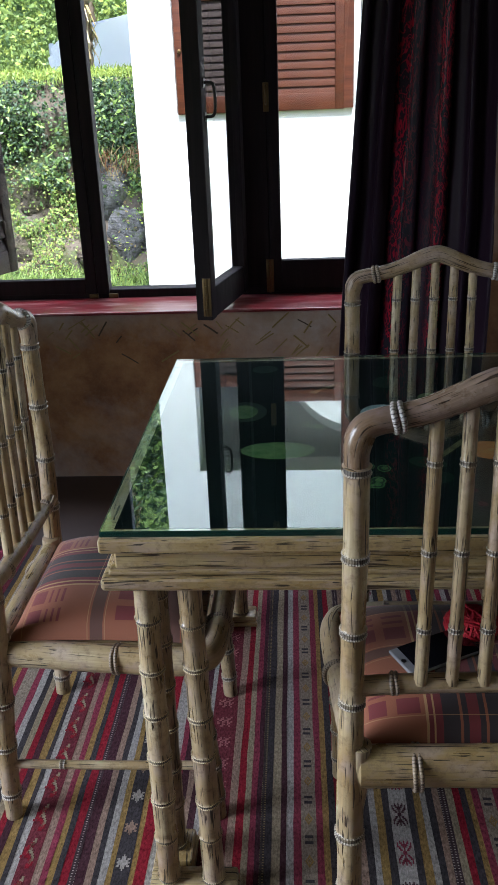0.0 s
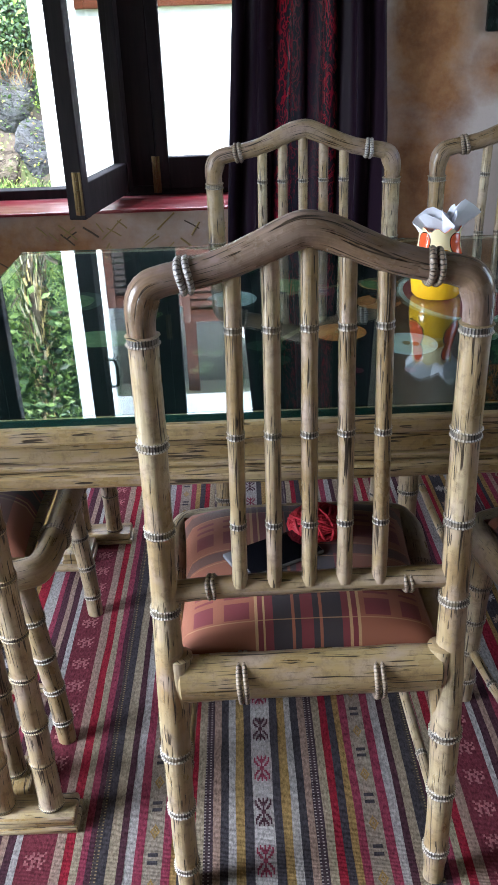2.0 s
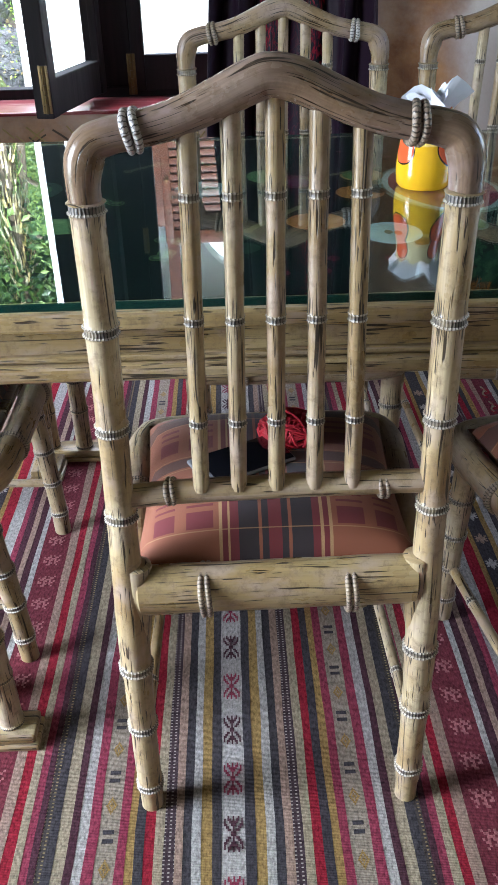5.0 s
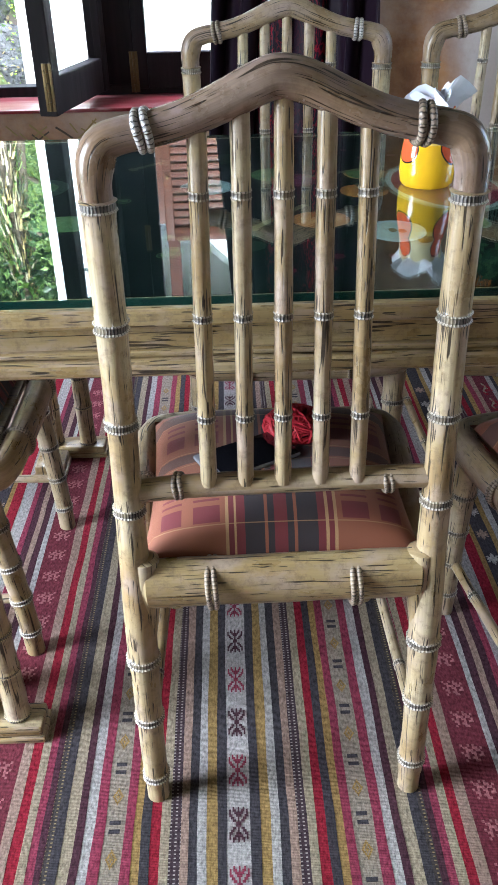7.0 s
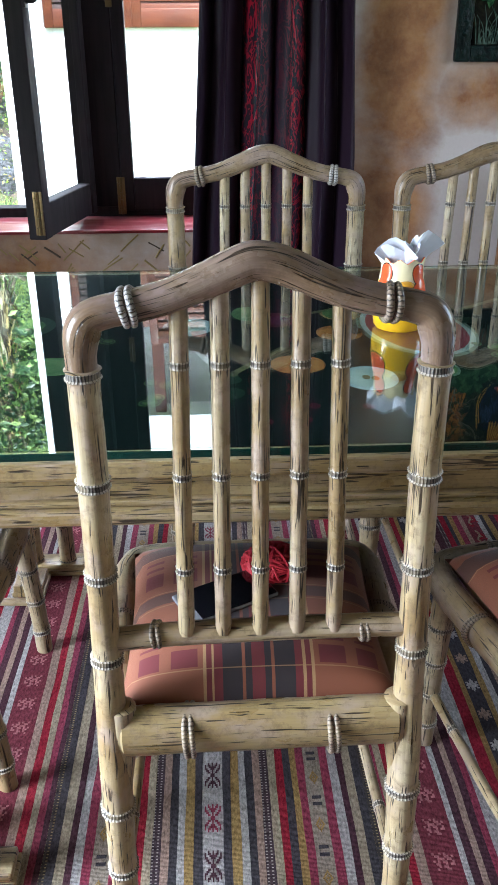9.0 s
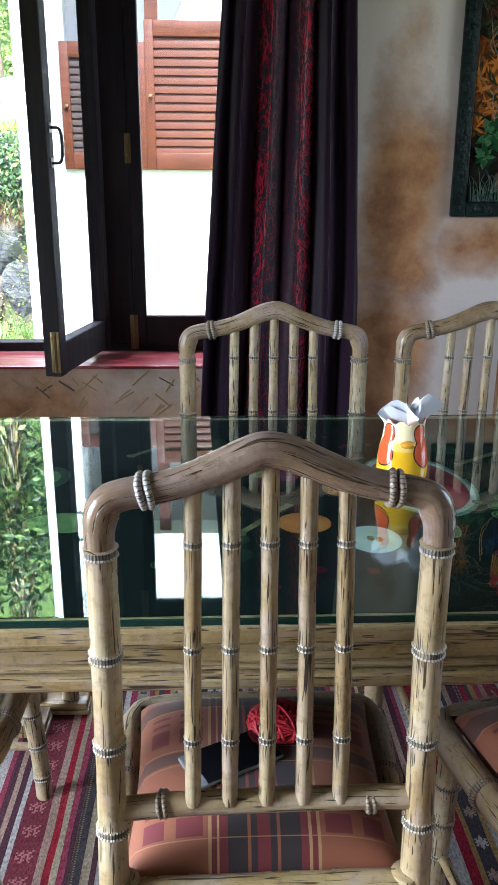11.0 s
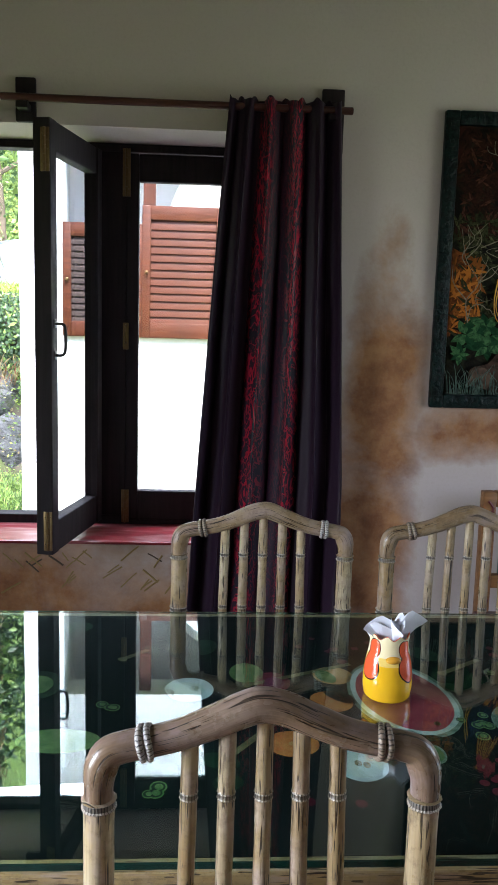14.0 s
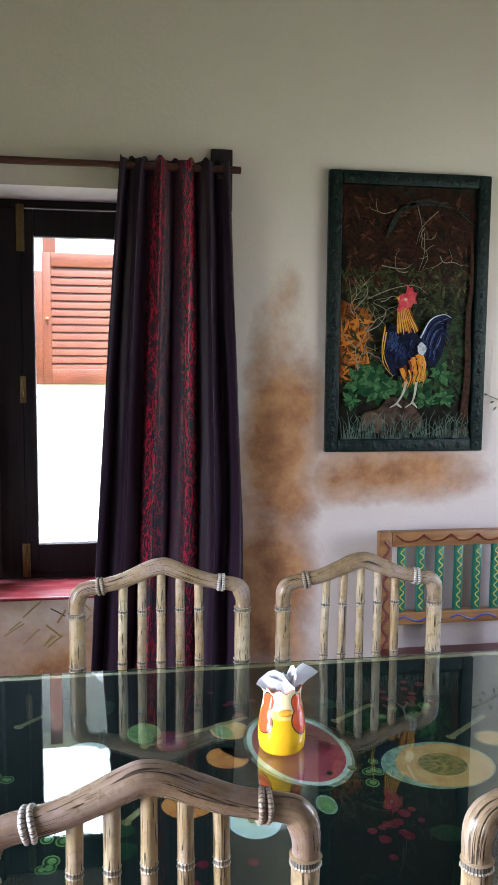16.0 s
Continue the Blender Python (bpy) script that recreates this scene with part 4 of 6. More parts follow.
arch = [(-0.7, -0.3)] + [(0.62 - 0.62 * math.cos(a), 2.0 + 0.78 * math.sin(a)) for a in [math.pi * i / 24 for i in range(25)]]
front, rear = ([bm.verts.new((x, HOUSE_Y + y, z)) for x, z in [(0.0, -0.3)] + arch[1:] + [(1.24, -0.3), (5, -0.3), (5, 3.2), (-0.7, 3.2), (-0.7, -0.3)]] for y in (0.8, 1.0))
bm.faces.new(front)
bm.faces.new(list(reversed(rear)))
for i in range(len(front)):
    j = (i + 1) % len(front)
    bm.faces.new((front[i], rear[i], rear[j], front[j]))
tagged(part("house_arch", bm, M_WHITE_WALL, None, "", False), "white inner wall with a round arch in the white house", "wall", "", "structure")
louvre_shutter(-0.62, -0.1, 1.335, 2.07, HOUSE_Y + 0.005, M_SHUT, "red-brown framed shutter with dark louvres on the white house", 13, M_SHUT_DARK)
louvre_shutter(-0.1, 0.44, 1.335, 2.19, HOUSE_Y + 0.003, M_SHUT, "varnished red-brown louvred shutter on the white house")
slab("house_window_post", [((-0.1, HOUSE_Y + 0.06, 2.19), (-0.02, HOUSE_Y + 0.12, 2.75)), ((0.44, HOUSE_Y - 0.03, 1.34), (0.5, HOUSE_Y + 0.03, 2.75))], M_SHUT, "red-brown window post of the white house", "window post")
louvre_shutter(0, 0.46, 0.7, 2.08, 3.62, M_SHUT_DARK, "dark louvred shutter folded out beside the window", 16).matrix_world = pose(-1.37, 3.368, 0.7, 0, 0, 69)


# ---- rug ----
RUG_X, RUG_Y0, RUG_Y1 = 0.312, -1.0, 2.42
STRIPES = """white:18 dark:15 gold:15.5 grey:13 dark:14 pink:13 dashw:15.5 tan:14 red:14.5 dark:14 gold:12 rose:14 beige:31 rose:15.5 grey:15.5 plum:12 tan:17
dark:14 dasht:10 plum:10 rose:13 tan:13 red:15.5 pink:17 maroon:58 grey:11 plum:14 pink:12 plum:15 rose:12 grey:27 red:23 gold:11 dark:32 gold:12 grey:15 dark:12 pink:14
plum:20 dashw:12 red:17 dark:12 gold:13 rose:14 pink:15 maroon:37 grey:14 dark:10 gold:17 plum:15 red:15 tan:15 dark:14 grey:16 rose:16 beige:31 rose:16 gold:14 dark:15 red:16
grey:16 pink:14 dark:14 gold:16 white:36 gold:15 dark:15 maroon:60 grey:20 rose:20 plum:30""".split()


def rug():
    o = thing("rug", pose(RUG_X, 0, -0.003), "flat-woven wool kilim striped in red, grey, gold and plum", "rug")
    ny = 70
    # one strip mesh for each stripe, with a slightly wavering edge
    edges = [0.0]
    for s in STRIPES:
        edges.append(edges[-1] + float(s.split(":")[1]) / 1000)

    def waver(e, k, side):
        return 0.0022 * noise.noise(Vector((e * 40, k * 0.45, side))) + 0.0008 * noise.noise(Vector((e * 90, k * 3.1, side + 7))) if e > 0 else 0.0

    for side in (-1, 1):
        for n, s in enumerate(STRIPES):
            key = s.split(":")[0]
            bm = bmesh.new()
            rows = []
            for k in range(ny + 1):
                y = RUG_Y0 + (RUG_Y1 - RUG_Y0) * k / ny
                a, b = edges[n] + waver(edges[n], k, side), edges[n + 1] + waver(edges[n + 1], k, side)
                h = 0.0035 + 0.0006 * (n % 2)
                rows.append([bm.verts.new((side * a, y, 0)), bm.verts.new((side * a, y, h)), bm.verts.new((side * b, y, h)), bm.verts.new((side * b, y, 0))])
            for r, q in zip(rows, rows[1:]):
                for j in range(3):
                    bm.faces.new((r[j], r[j + 1], q[j + 1], q[j]))
            part("stripe", bm, WOOL[key], o, "", False)
    return o, edges


rug_ob, EDGE = rug()
STRIPE_MID = [(a + b) / 2 for a, b in zip(EDGE, EDGE[1:])]


def stepped(bm, cells, cx, cy, px, py, z, flip=1):
    """A woven motif out of stepped cells, like knots in a grid."""
    for i, row in enumerate(cells):
        j = 0
        while j < len(row):
            if row[j] == "#":
                k = j
                while k < len(row) and row[k] == "#":
                    k += 1
                x0, x1 = cx + flip * (j - len(row) / 2) * px, cx + flip * (k - len(row) / 2) * px
                y0, y1 = cy + (len(cells) / 2 - i - 1) * py, cy + (len(cells) / 2 - i) * py
                v = [bm.verts.new(p) for p in ((min(x0, x1), y0, z), (max(x0, x1), y0, z), (max(x0, x1), y1, z), (min(x0, x1), y1, z))]
                bm.faces.new(v)
                j = k
            else:
                j += 1


BEETLE = ["..#..#..#..", "#.##.#.##.#", "#..#####..#", "##..###..##", ".##..#..##.", "..##.#.##..", "....###....", "....###....", "..##.#.##..", ".##..#..##.", "##..###..##", "#..#####..#", "#.##.#.##.#", "..#..#..#.."]
DIAMOND = ["....#....", "...###...", "..##.##..", ".##.#.##.", "##.###.##", ".##.#.##.", "..##.##..", "...###...", "....#...."]
STAR = ["....#....", "...###...", "##.###.##", ".#######.", "#########", ".#######.", "##.###.##", "...###...", "....#...."]
BARS = ["#########", "#########", ".........", ".........", "#########", "#########"]
WAVE = ["...##....", "...###...", "....###..", ".....##..", "....###..", "...###.#.", "..##.....", ".##......", ".###.....", "..##....."]
ZIG = ["#..#.#...", ".##..##.#", "..###.##.", "#.#.##..#", ".##..#.##", "..#.##...", ".#...##.."]


def motifs(name, cells, mat, xs, y0, step, px, py, label, every=1):
    for x in xs:
        bm = bmesh.new()
        stepped(bm, cells, 0, 0, px, py, 0.0047, 1 if x > 0 else -1)
        first = None
        y = y0
        while y < RUG_Y1 - 0.1:
            if y > RUG_Y0 + 0.1:
                if first is None:
                    first = q = part(name, bm, mat, rug_ob, label, False)
                else:
                    q = tagged(new(name, first.data), label)
                    q.parent = rug_ob
                q.location = (x, y, 0)
            y += step


motifs("motif", BEETLE, WOOL["rose"], [0], 1.178 - 0.19 * 11, 0.19, 0.0026, 0.0042, "woven rose beetle figures")
motifs("motif", BEETLE, WOOL["plum"], [0], 1.178 - 0.19 * 11 + 0.095, 0.19, 0.0026, 0.0042, "woven dark beetle figures")
bx = [STRIPE_MID[12], -STRIPE_MID[12]]
motifs("motif", BARS, WOOL["dark"], bx, 1.31 - 0.1035 * 22, 0.1035, 0.0019, 0.0036, "woven pairs of dark bars")
motifs("motif", DIAMOND, WOOL["gold"], bx, 1.31 - 0.1035 * 22 + 0.052, 0.1035, 0.0019, 0.0034, "woven gold diamonds")
i_star = [n for n, s in enumerate(STRIPES) if s == "dark:32"][0]
sx = [STRIPE_MID[i_star], -STRIPE_MID[i_star]]
motifs("motif", STAR, WOOL["white"], sx, 1.316 - 0.17 * 12, 0.17, 0.0029, 0.0042, "woven white stars")
motifs("motif", STAR, WOOL["pink"], sx, 1.316 - 0.17 * 12 + 0.085, 0.17, 0.0029, 0.0042, "woven tan stars")
i_m = [n for n, s in enumerate(STRIPES) if s.startswith("maroon")]
motifs("motif", ZIG, WOOL["blush"], [STRIPE_MID[i_m[0]], -STRIPE_MID[i_m[0]]], -0.9, 0.068, 0.004, 0.0048, "woven blush zigzag")
motifs("motif", WAVE, WOOL["red"], [STRIPE_MID[i_m[1]] + 0.005, -STRIPE_MID[i_m[1]] - 0.005], -0.91, 0.09, 0.0044, 0.0062, "woven red scrolls")
motifs("motif", WAVE, WOOL["tan"], [STRIPE_MID[i_m[1]], -STRIPE_MID[i_m[1]]], -0.9, 0.09, 0.0026, 0.0062, "woven tan scrolls")


# ---- chairs ----
def cane_radius(r0, r1):
    return lambda s: r0 + (r1 - r0) * s


def dining_chair():
    """A chair carved as bamboo, back posts on x = -+0.196, facing +y, its back rail over the origin."""
    o = thing("dining_chair", pose(0, 0, 0), "cream-painted carved bamboo-style dining chair with a peaked slatted back", "chair", "chairs round the table")
    for s in (-1, 1):
        bm = bmesh.new()
        path = smooth_path([(s * 0.2, -0.04, 0), (s * 0.201, -0.03, 0.2), (s * 0.2, -0.012, 0.42), (s * 0.198, 0.0, 0.65), (s * 0.196, 0.0, 0.8), (s * 0.196, 0.0, 0.919)], 5)
        k = 0.008 * (1 + s)
        zr = (0.05 + k, 0.173 + k, 0.283 + k, 0.53, 0.652, 0.778, 0.912)
        tube(bm, path, lambda t: 0.0185 + 0.0035 * math.exp(-((t - 0.36) / 0.16) ** 2) - 0.0015 * (t < 0.04), [z * 1.003 for z in zr], ring_w=0.0125, wob=0.05, seed=s)
        part("back_post", bm, [M_CANE, M_RING, M_LINE], o)
        # the swelling where the seat rail enters the post
        bm = bmesh.new()
        tube(bm, smooth_path([(s * 0.193, -0.018, 0.31), (s * 0.189, -0.014, 0.38), (s * 0.187, -0.011, 0.452)], 4), lambda t: 0.012 + 0.008 * min(1, t * 1.6), seg=14, wob=0.06)
        part("joint", bm, M_CANE, o)
    half = [(-0.196, 0, 0.9), (-0.1958, 0.001, 0.945), (-0.186, 0.002, 0.972), (-0.165, 0.003, 0.981), (-0.142, 0.004, 0.985), (-0.1, 0.005, 0.995), (-0.058, 0.006, 1.011), (-0.022, 0.006, 1.0265), (-0.004, 0.006, 1.031)]
    full = half + [(-x, y, z) for x, y, z in reversed(half[:-1])]
    bm = bmesh.new()
    tube(bm, smooth_path(full, 4), lambda t: 0.0178 + 0.0032 * math.exp(-((t - 0.5) / 0.17) ** 2) + 0.0026 * math.exp(-((abs(t - 0.5) - 0.39) / 0.035) ** 2), wob=0.05, seed=5, seg=18)
    top = part("top_rail", bm, M_CANE_TOP, o, "greyed top rail bent to a low peak")
    for s in (-1, 1):
        binding("cord_binding", (s * 0.142, 0.004, 0.985), (1, 0, s * -0.12), 0.0186, top, 2, 0.0095, "pale grey cord binding" if s < 0 else "tan cord binding", M_CORD if s < 0 else M_CORD_TAN)
    for k, x in enumerate((-0.0915, -0.0457, 0.0, 0.0457, 0.0915)):
        bm = bmesh.new()
        zt = 1.022 - abs(x) * 0.36
        tube(bm, [(x * 1.04, -0.002, 0.562), (x, 0.0, 0.8), (x * 0.97, 0.006, zt)], 0.0105, [0.096, 0.224, 0.358], seg=12, ring_w=0.0095, ring_up=1.14, wob=0.06, seed=k)
        part("back_slat", bm, [M_CANE, M_RING, M_LINE], o)
    bm = bmesh.new()
    tube(bm, smooth_path([(-0.19, 0.0, 0.553), (-0.1, 0.004, 0.556), (0.1, 0.004, 0.56), (0.19, 0.0, 0.562)], 4), 0.0155, seg=14, wob=0.06, seed=9)
    low = part("slat_rail", bm, M_CANE, o)
    for s in (-1, 1):
        binding("cord_binding", (s * 0.135, 0.003, 0.557), (1, 0, 0), 0.0156, low, 2, 0.007)
    bm = bmesh.new()
    tube(bm, [(-0.185, -0.012, 0.409), (0, -0.012, 0.412), (0.185, -0.012, 0.415)], 0.034, squash=(0.75, 1.1), seg=18, wob=0.05, seed=3)
    back = part("seat_rail", bm, M_BOARD, o)
    for s in (-1, 1):
        binding("cord_binding", (s * 0.097, -0.012, 0.408), (1, 0, 0), 0.034, back, 2, 0.0085)
    bm = bmesh.new()
    tube(bm, smooth_path([(-0.185, 0.0, 0.405), (-0.2, 0.15, 0.405), (-0.213, 0.31, 0.405), (-0.208, 0.372, 0.405), (-0.17, 0.402, 0.405), (0, 0.408, 0.405), (0.17, 0.402, 0.405), (0.208, 0.372, 0.405), (0.213, 0.31, 0.405), (0.2, 0.15, 0.405), (0.185, 0.0, 0.405)], 5), 0.028, squash=(0.85, 1.05), seg=14, wob=0.05, seed=6)
    fr = part("seat_frame", bm, M_CANE, o)
    for s in (-1, 1):
        binding("cord_binding", (s * 0.2065, 0.22, 0.405), (s * 0.08, 1, 0), 0.0272, fr, 2, 0.0075)
        binding("cord_binding", (s * 0.1, 0.406, 0.405), (1, 0, 0), 0.0272, fr, 2, 0.0075)
    bm = bmesh.new()
    box(bm, (-0.185, 0.0, 0.41), (0.185, 0.38, 0.425), 0.004)
    part("seat_board", bm, M_BOARD, o)
    for s in (-1, 1):
        bm = bmesh.new()
        tube(bm, smooth_path([(s * 0.192, 0.392, 0), (s * 0.193, 0.388, 0.1), (s * 0.196, 0.375, 0.25), (s * 0.196, 0.362, 0.39)], 4), cane_radius(0.0172, 0.0212), [0.055, 0.135, 0.215, 0.3], seg=14, ring_w=0.011, wob=0.05, seed=s + 2)
        part("front_leg", bm, [M_CANE, M_RING, M_LINE], o)
        bm = bmesh.new()
        tube(bm, [(s * 0.192, 0.38, 0.132), (s * 0.197, 0.17, 0.135), (s * 0.2, -0.025, 0.14)], 0.0092, [0.1, 0.3], seg=10, ring_w=0.011, wob=0.05)
        part("side_stretcher", bm, [M_CANE, M_RING, M_LINE], o)
    return o


def cushion(m, seed=0):
    """A plump square seat cushion."""
    bm = bmesh.new()
    uv = bm.loops.layers.uv.verify()
    n = 26
    sheets = []
    for face in (1, -1):
        g = []
        for k in range(n + 1):
            row = []
            for i in range(n + 1):
                a, b = 2 * i / n - 1, 2 * k / n - 1
                e = max(0.0, (1 - abs(a) ** 3.2) * (1 - abs(b) ** 3.2)) ** 0.5
                pinch = 1 - 0.045 * (1 - abs(a) ** 2) * abs(b) ** 4
                pinch2 = 1 - 0.045 * (1 - abs(b) ** 2) * abs(a) ** 4
                w = 0.192 + 0.008 * (b * 0.5 + 0.5)
                z = (0.058 if face > 0 else 0.018) * e * face + 0.004 * noise.noise(Vector((a * 2 + seed, b * 2, face))) * e
                row.append((Vector((a * w * pinch2, b * 0.187 * pinch, z)), (i / n, k / n)))
            g.append(row)
        sheets.append(g)
    verts = {}

    def vert(f, i, k):
        edge = i in (0, n) or k in (0, n)
        key = (0 if edge else f, i, k)
        if key not in verts:
            verts[key] = bm.verts.new(sheets[f][k][i][0])
        return verts[key]

    for f in (0, 1):
        for k in range(n):
            for i in range(n):
                q = [(i, k), (i + 1, k), (i + 1, k + 1), (i, k + 1)]
                fc = bm.faces.new([vert(f, *c) for c in q])
                for l, (a, b) in zip(fc.loops, q):
                    l[uv].uv = sheets[f][b][a][1]
    o = part("seat_cushion", bm, M_PLAID)
    o.matrix_world = m
    return tagged(o, "orange, maroon and black plaid cushion on a bamboo-style chair", "cushion", "seat cushions")


chair = dining_chair()
spots = [(0.384, 0.992, 0, 0.983, 1.0), (0.978, 0.983, 9, 1.0, 1.0), (0.459, 2.04, 180, 1.035, 0.989), (0.964, 2.03, 180, 1.02, 0.99), (-0.457, 1.462, -90, 1.0, 1.0)]
# the chairs are hand-made: widths and heights differ a little
for n, (x, y, turn, wide, high) in enumerate(spots):
    m = pose(x, y, 0, 0, 0, turn) @ Matrix.Diagonal((wide, 1, high, 1))
    if n:
        for q in copy_thing(chair, m).children:
            # the other chairs take a paler top rail than the near one
            if q.name.startswith("top_rail"):
                q.material_slots[0].link = "OBJECT"
                q.material_slots[0].material = M_CANE_MID
    cushion(m @ pose(0, 0.19, 0.434), n)
chair.matrix_world = pose(*spots[0][:2], 0) @ Matrix.Diagonal((spots[0][3], 1, 1, 1))


# ---- table ----
TX0, TX1, TY0, TY1, TZ = -0.193, 1.49, 1.068, 1.99, 0.78
table = thing("dining_table", pose(0, 0, 0), "cream-painted carved dining table with painted fruit under plate glass", "table")


def frame_ring(name, out, z0, z1, depth, bev, label=""):
    """Four boards round the table's edge, out metres beyond its line."""
    for a, b in (((TX0 - out, TY0 - out, z0), (TX1 + out, TY0 - out + depth, z1)), ((TX0 - out, TY1 + out - depth, z0), (TX1 + out, TY1 + out, z1)),
                 ((TX0 - out, TY0 - out + depth, z0), (TX0 - out + depth, TY1 + out - depth, z1)), ((TX1 + out - depth, TY0 - out + depth, z0), (TX1 + out, TY1 + out - depth, z1))):
        bm = bmesh.new()
        box(bm, a, b, bev, 0, 3)
        part(name, bm, M_BOARD, table, label, False)


frame_ring("top_moulding", 0.004, 0.742, 0.7665, 0.06, 0.005)
frame_ring("apron", -0.016, 0.704, 0.7418, 0.03, 0.003)
frame_ring("bead", -0.006, 0.698, 0.7075, 0.03, 0.004)
frame_ring("lower_moulding", 0.006, 0.676, 0.6978, 0.05, 0.007)
bm = bmesh.new()
box(bm, (TX0 + 0.02, TY0 + 0.02, 0.7612), (TX1 - 0.02, TY1 - 0.02, 0.7676), 0.0)
board = part("painted_board", bm, M_LACQUER, table, "black lacquered board painted with fruit", False)
bm = bmesh.new()
box(bm, (TX0, TY0, 0.7696), (TX1, TY1, TZ), 0.0016, 0, 2)
bm.normal_update()
for f in bm.faces:
    f.material_index = 0 if abs(f.normal.z) > 0.95 else 1
edge = Nodes("green_glass_edge")
M_GLASS_EDGE = edge.out((0.008, 0.06, 0.045), 0.12, 0.0, Transmission_Weight=0.5, IOR=1.5)
glass_top = part("glass_top", bm, [M_TABLE_GLASS, M_GLASS_EDGE], table, "thick clear plate glass with a green edge", False)
glass_top.visible_shadow = False

for ex, sx in ((TX0 + 0.013, 1), (TX1 - 0.013, -1)):
    for ey, sy in ((TY0 - 0.013, 1), (TY1 + 0.013, -1)):
        for px, py in ((0.04, 0.036), (0.124, 0.036), (0.042, 0.112)):
            bm = bmesh.new()
            x, y = ex + sx * px, ey + sy * py
            lean = sx * (0.006 if px < 0.1 else -0.008)
            rings = [0.012 + 0.094 * k + 0.006 * math.sin(k * 3 + px * 90) for k in range(8)]
            tube(bm, [(x, y, 0.03), (x + lean * 0.5, y, 0.35), (x + lean, y, 0.682)], cane_radius(0.0205, 0.0195), rings[:7], seg=16, ring_w=0.009, ring_up=1.13, wob=0.07, seed=px * 50 + ey * 7 + py * 90)
            part("leg_pole", bm, [M_CANE, M_RING, M_NODE], table)
        for x1, y0, y1 in ((0.172, 0.0, 0.064), (0.082, 0.066, 0.152)):
            bm = bmesh.new()
            xs, ys = sorted((ex, ex + sx * x1)), sorted((ey + sy * y0, ey + sy * y1))
            box(bm, (xs[0], ys[0], 0.0), (xs[1], ys[1], 0.013), 0.004)
            box(bm, (xs[0] + 0.004, ys[0] + 0.003, 0.0132), (xs[1] - 0.004, ys[1] - 0.003, 0.033), 0.005)
            part("foot_block", bm, M_BOARD, table)


# ---- fruit painted on the board under the glass ----
def paint(name, c1, c2, scale=30, rough=0.45):
    n = Nodes(name)
    v = n.coord("Object")
    c = n.mix(n.ramp(n.noise(v, scale, 4, 0.6), [(0.35, 0.0), (0.65, 1.0)]), c1, c2)
    return n.out(c, rough, Specular_IOR_Level=0.05)


P = {
    "orange": paint("painted_orange", (0.31, 0.0806, 0.0186), (0.384, 0.161, 0.0434)), "melon": paint("painted_melon", (0.31, 0.149, 0.0496), (0.372, 0.211, 0.0868)), "core": paint("painted_melon_core", (0.062, 0.0558, 0.0124), (0.223, 0.136, 0.0434), 90),
    "rind": paint("painted_rind", (0.062, 0.105, 0.0744), (0.186, 0.223, 0.174), 60), "red": paint("painted_watermelon", (0.198, 0.0186, 0.0372), (0.248, 0.0496, 0.0558), 20), "pale": paint("painted_pale_flesh", (0.248, 0.31, 0.285), (0.372, 0.409, 0.372), 30),
    "lime": paint("painted_lime", (0.05, 0.11, 0.035), (0.12, 0.17, 0.06), 40), "dark": paint("painted_leaf", (0.004, 0.016, 0.008), (0.01, 0.03, 0.014), 30), "cherry": paint("painted_cherry", (0.06, 0.003, 0.01), (0.12, 0.012, 0.022), 60),
    "cane": paint("painted_cane", (0.08, 0.07, 0.03), (0.15, 0.13, 0.06), 30), "white": paint("painted_white", (0.26, 0.31, 0.322), (0.372, 0.409, 0.409), 30), "plum": paint("painted_plum", (0.062, 0.0124, 0.0372), (0.136, 0.0248, 0.062), 30),
}
BZ = 0.7677


def fruit(name, layers, label):
    """A painted slice: flat layers of paint, each a hair above the last."""
    bm = bmesh.new()
    mats = []
    for k, (x, y, rx, ry, turn, key) in enumerate(layers):
        if P[key] not in mats:
            mats.append(P[key])
        disc(bm, x, y, BZ + 0.00022 * k, rx, ry, radians(turn), 36, mats.index(P[key]), 0.0002, 0.035, k + x * 9)
    return part(name, bm, mats, board, label, False)


fruit("painted_slice", [(0.695, 1.553, 0.1, 0.155, 8, "rind"), (0.695, 1.553, 0.094, 0.147, 8, "pale"), (0.695, 1.553, 0.084, 0.134, 8, "red")], "painted watermelon slice")
fruit("painted_slice", [(0.942, 1.45, 0.108, 0.088, 5, "rind"), (0.952, 1.447, 0.093, 0.08, 5, "melon"), (0.95, 1.448, 0.046, 0.042, 0, "core")], "painted melon slice")
fruit("painted_slice", [(0.555, 1.533, 0.041, 0.042, 0, "orange"), (0.555, 1.533, 0.006, 0.006, 0, "melon")], "painted orange slice")
fruit("painted_slice", [(0.466, 1.379, 0.045, 0.042, 0, "orange"), (0.466, 1.379, 0.007, 0.007, 0, "melon")], "painted orange slice")
fruit("painted_slice", [(0.575, 1.645, 0.04, 0.04, 20, "melon"), (0.56, 1.64, 0.018, 0.03, 20, "lime")], "painted peach half")
fruit("painted_slice", [(0.402, 1.657, 0.034, 0.045, 0, "lime")], "painted lime")
fruit("painted_slice", [(0.452, 1.615, 0.034, 0.044, 0, "cherry"), (0.455, 1.61, 0.02, 0.026, 0, "plum")], "painted red fruit")
fruit("painted_slice", [(0.29, 1.582, 0.047, 0.05, 0, "white"), (0.29, 1.582, 0.03, 0.03, 0, "pale"), (0.3, 1.585, 0.008, 0.012, 0, "rind")], "painted pale apple slice")
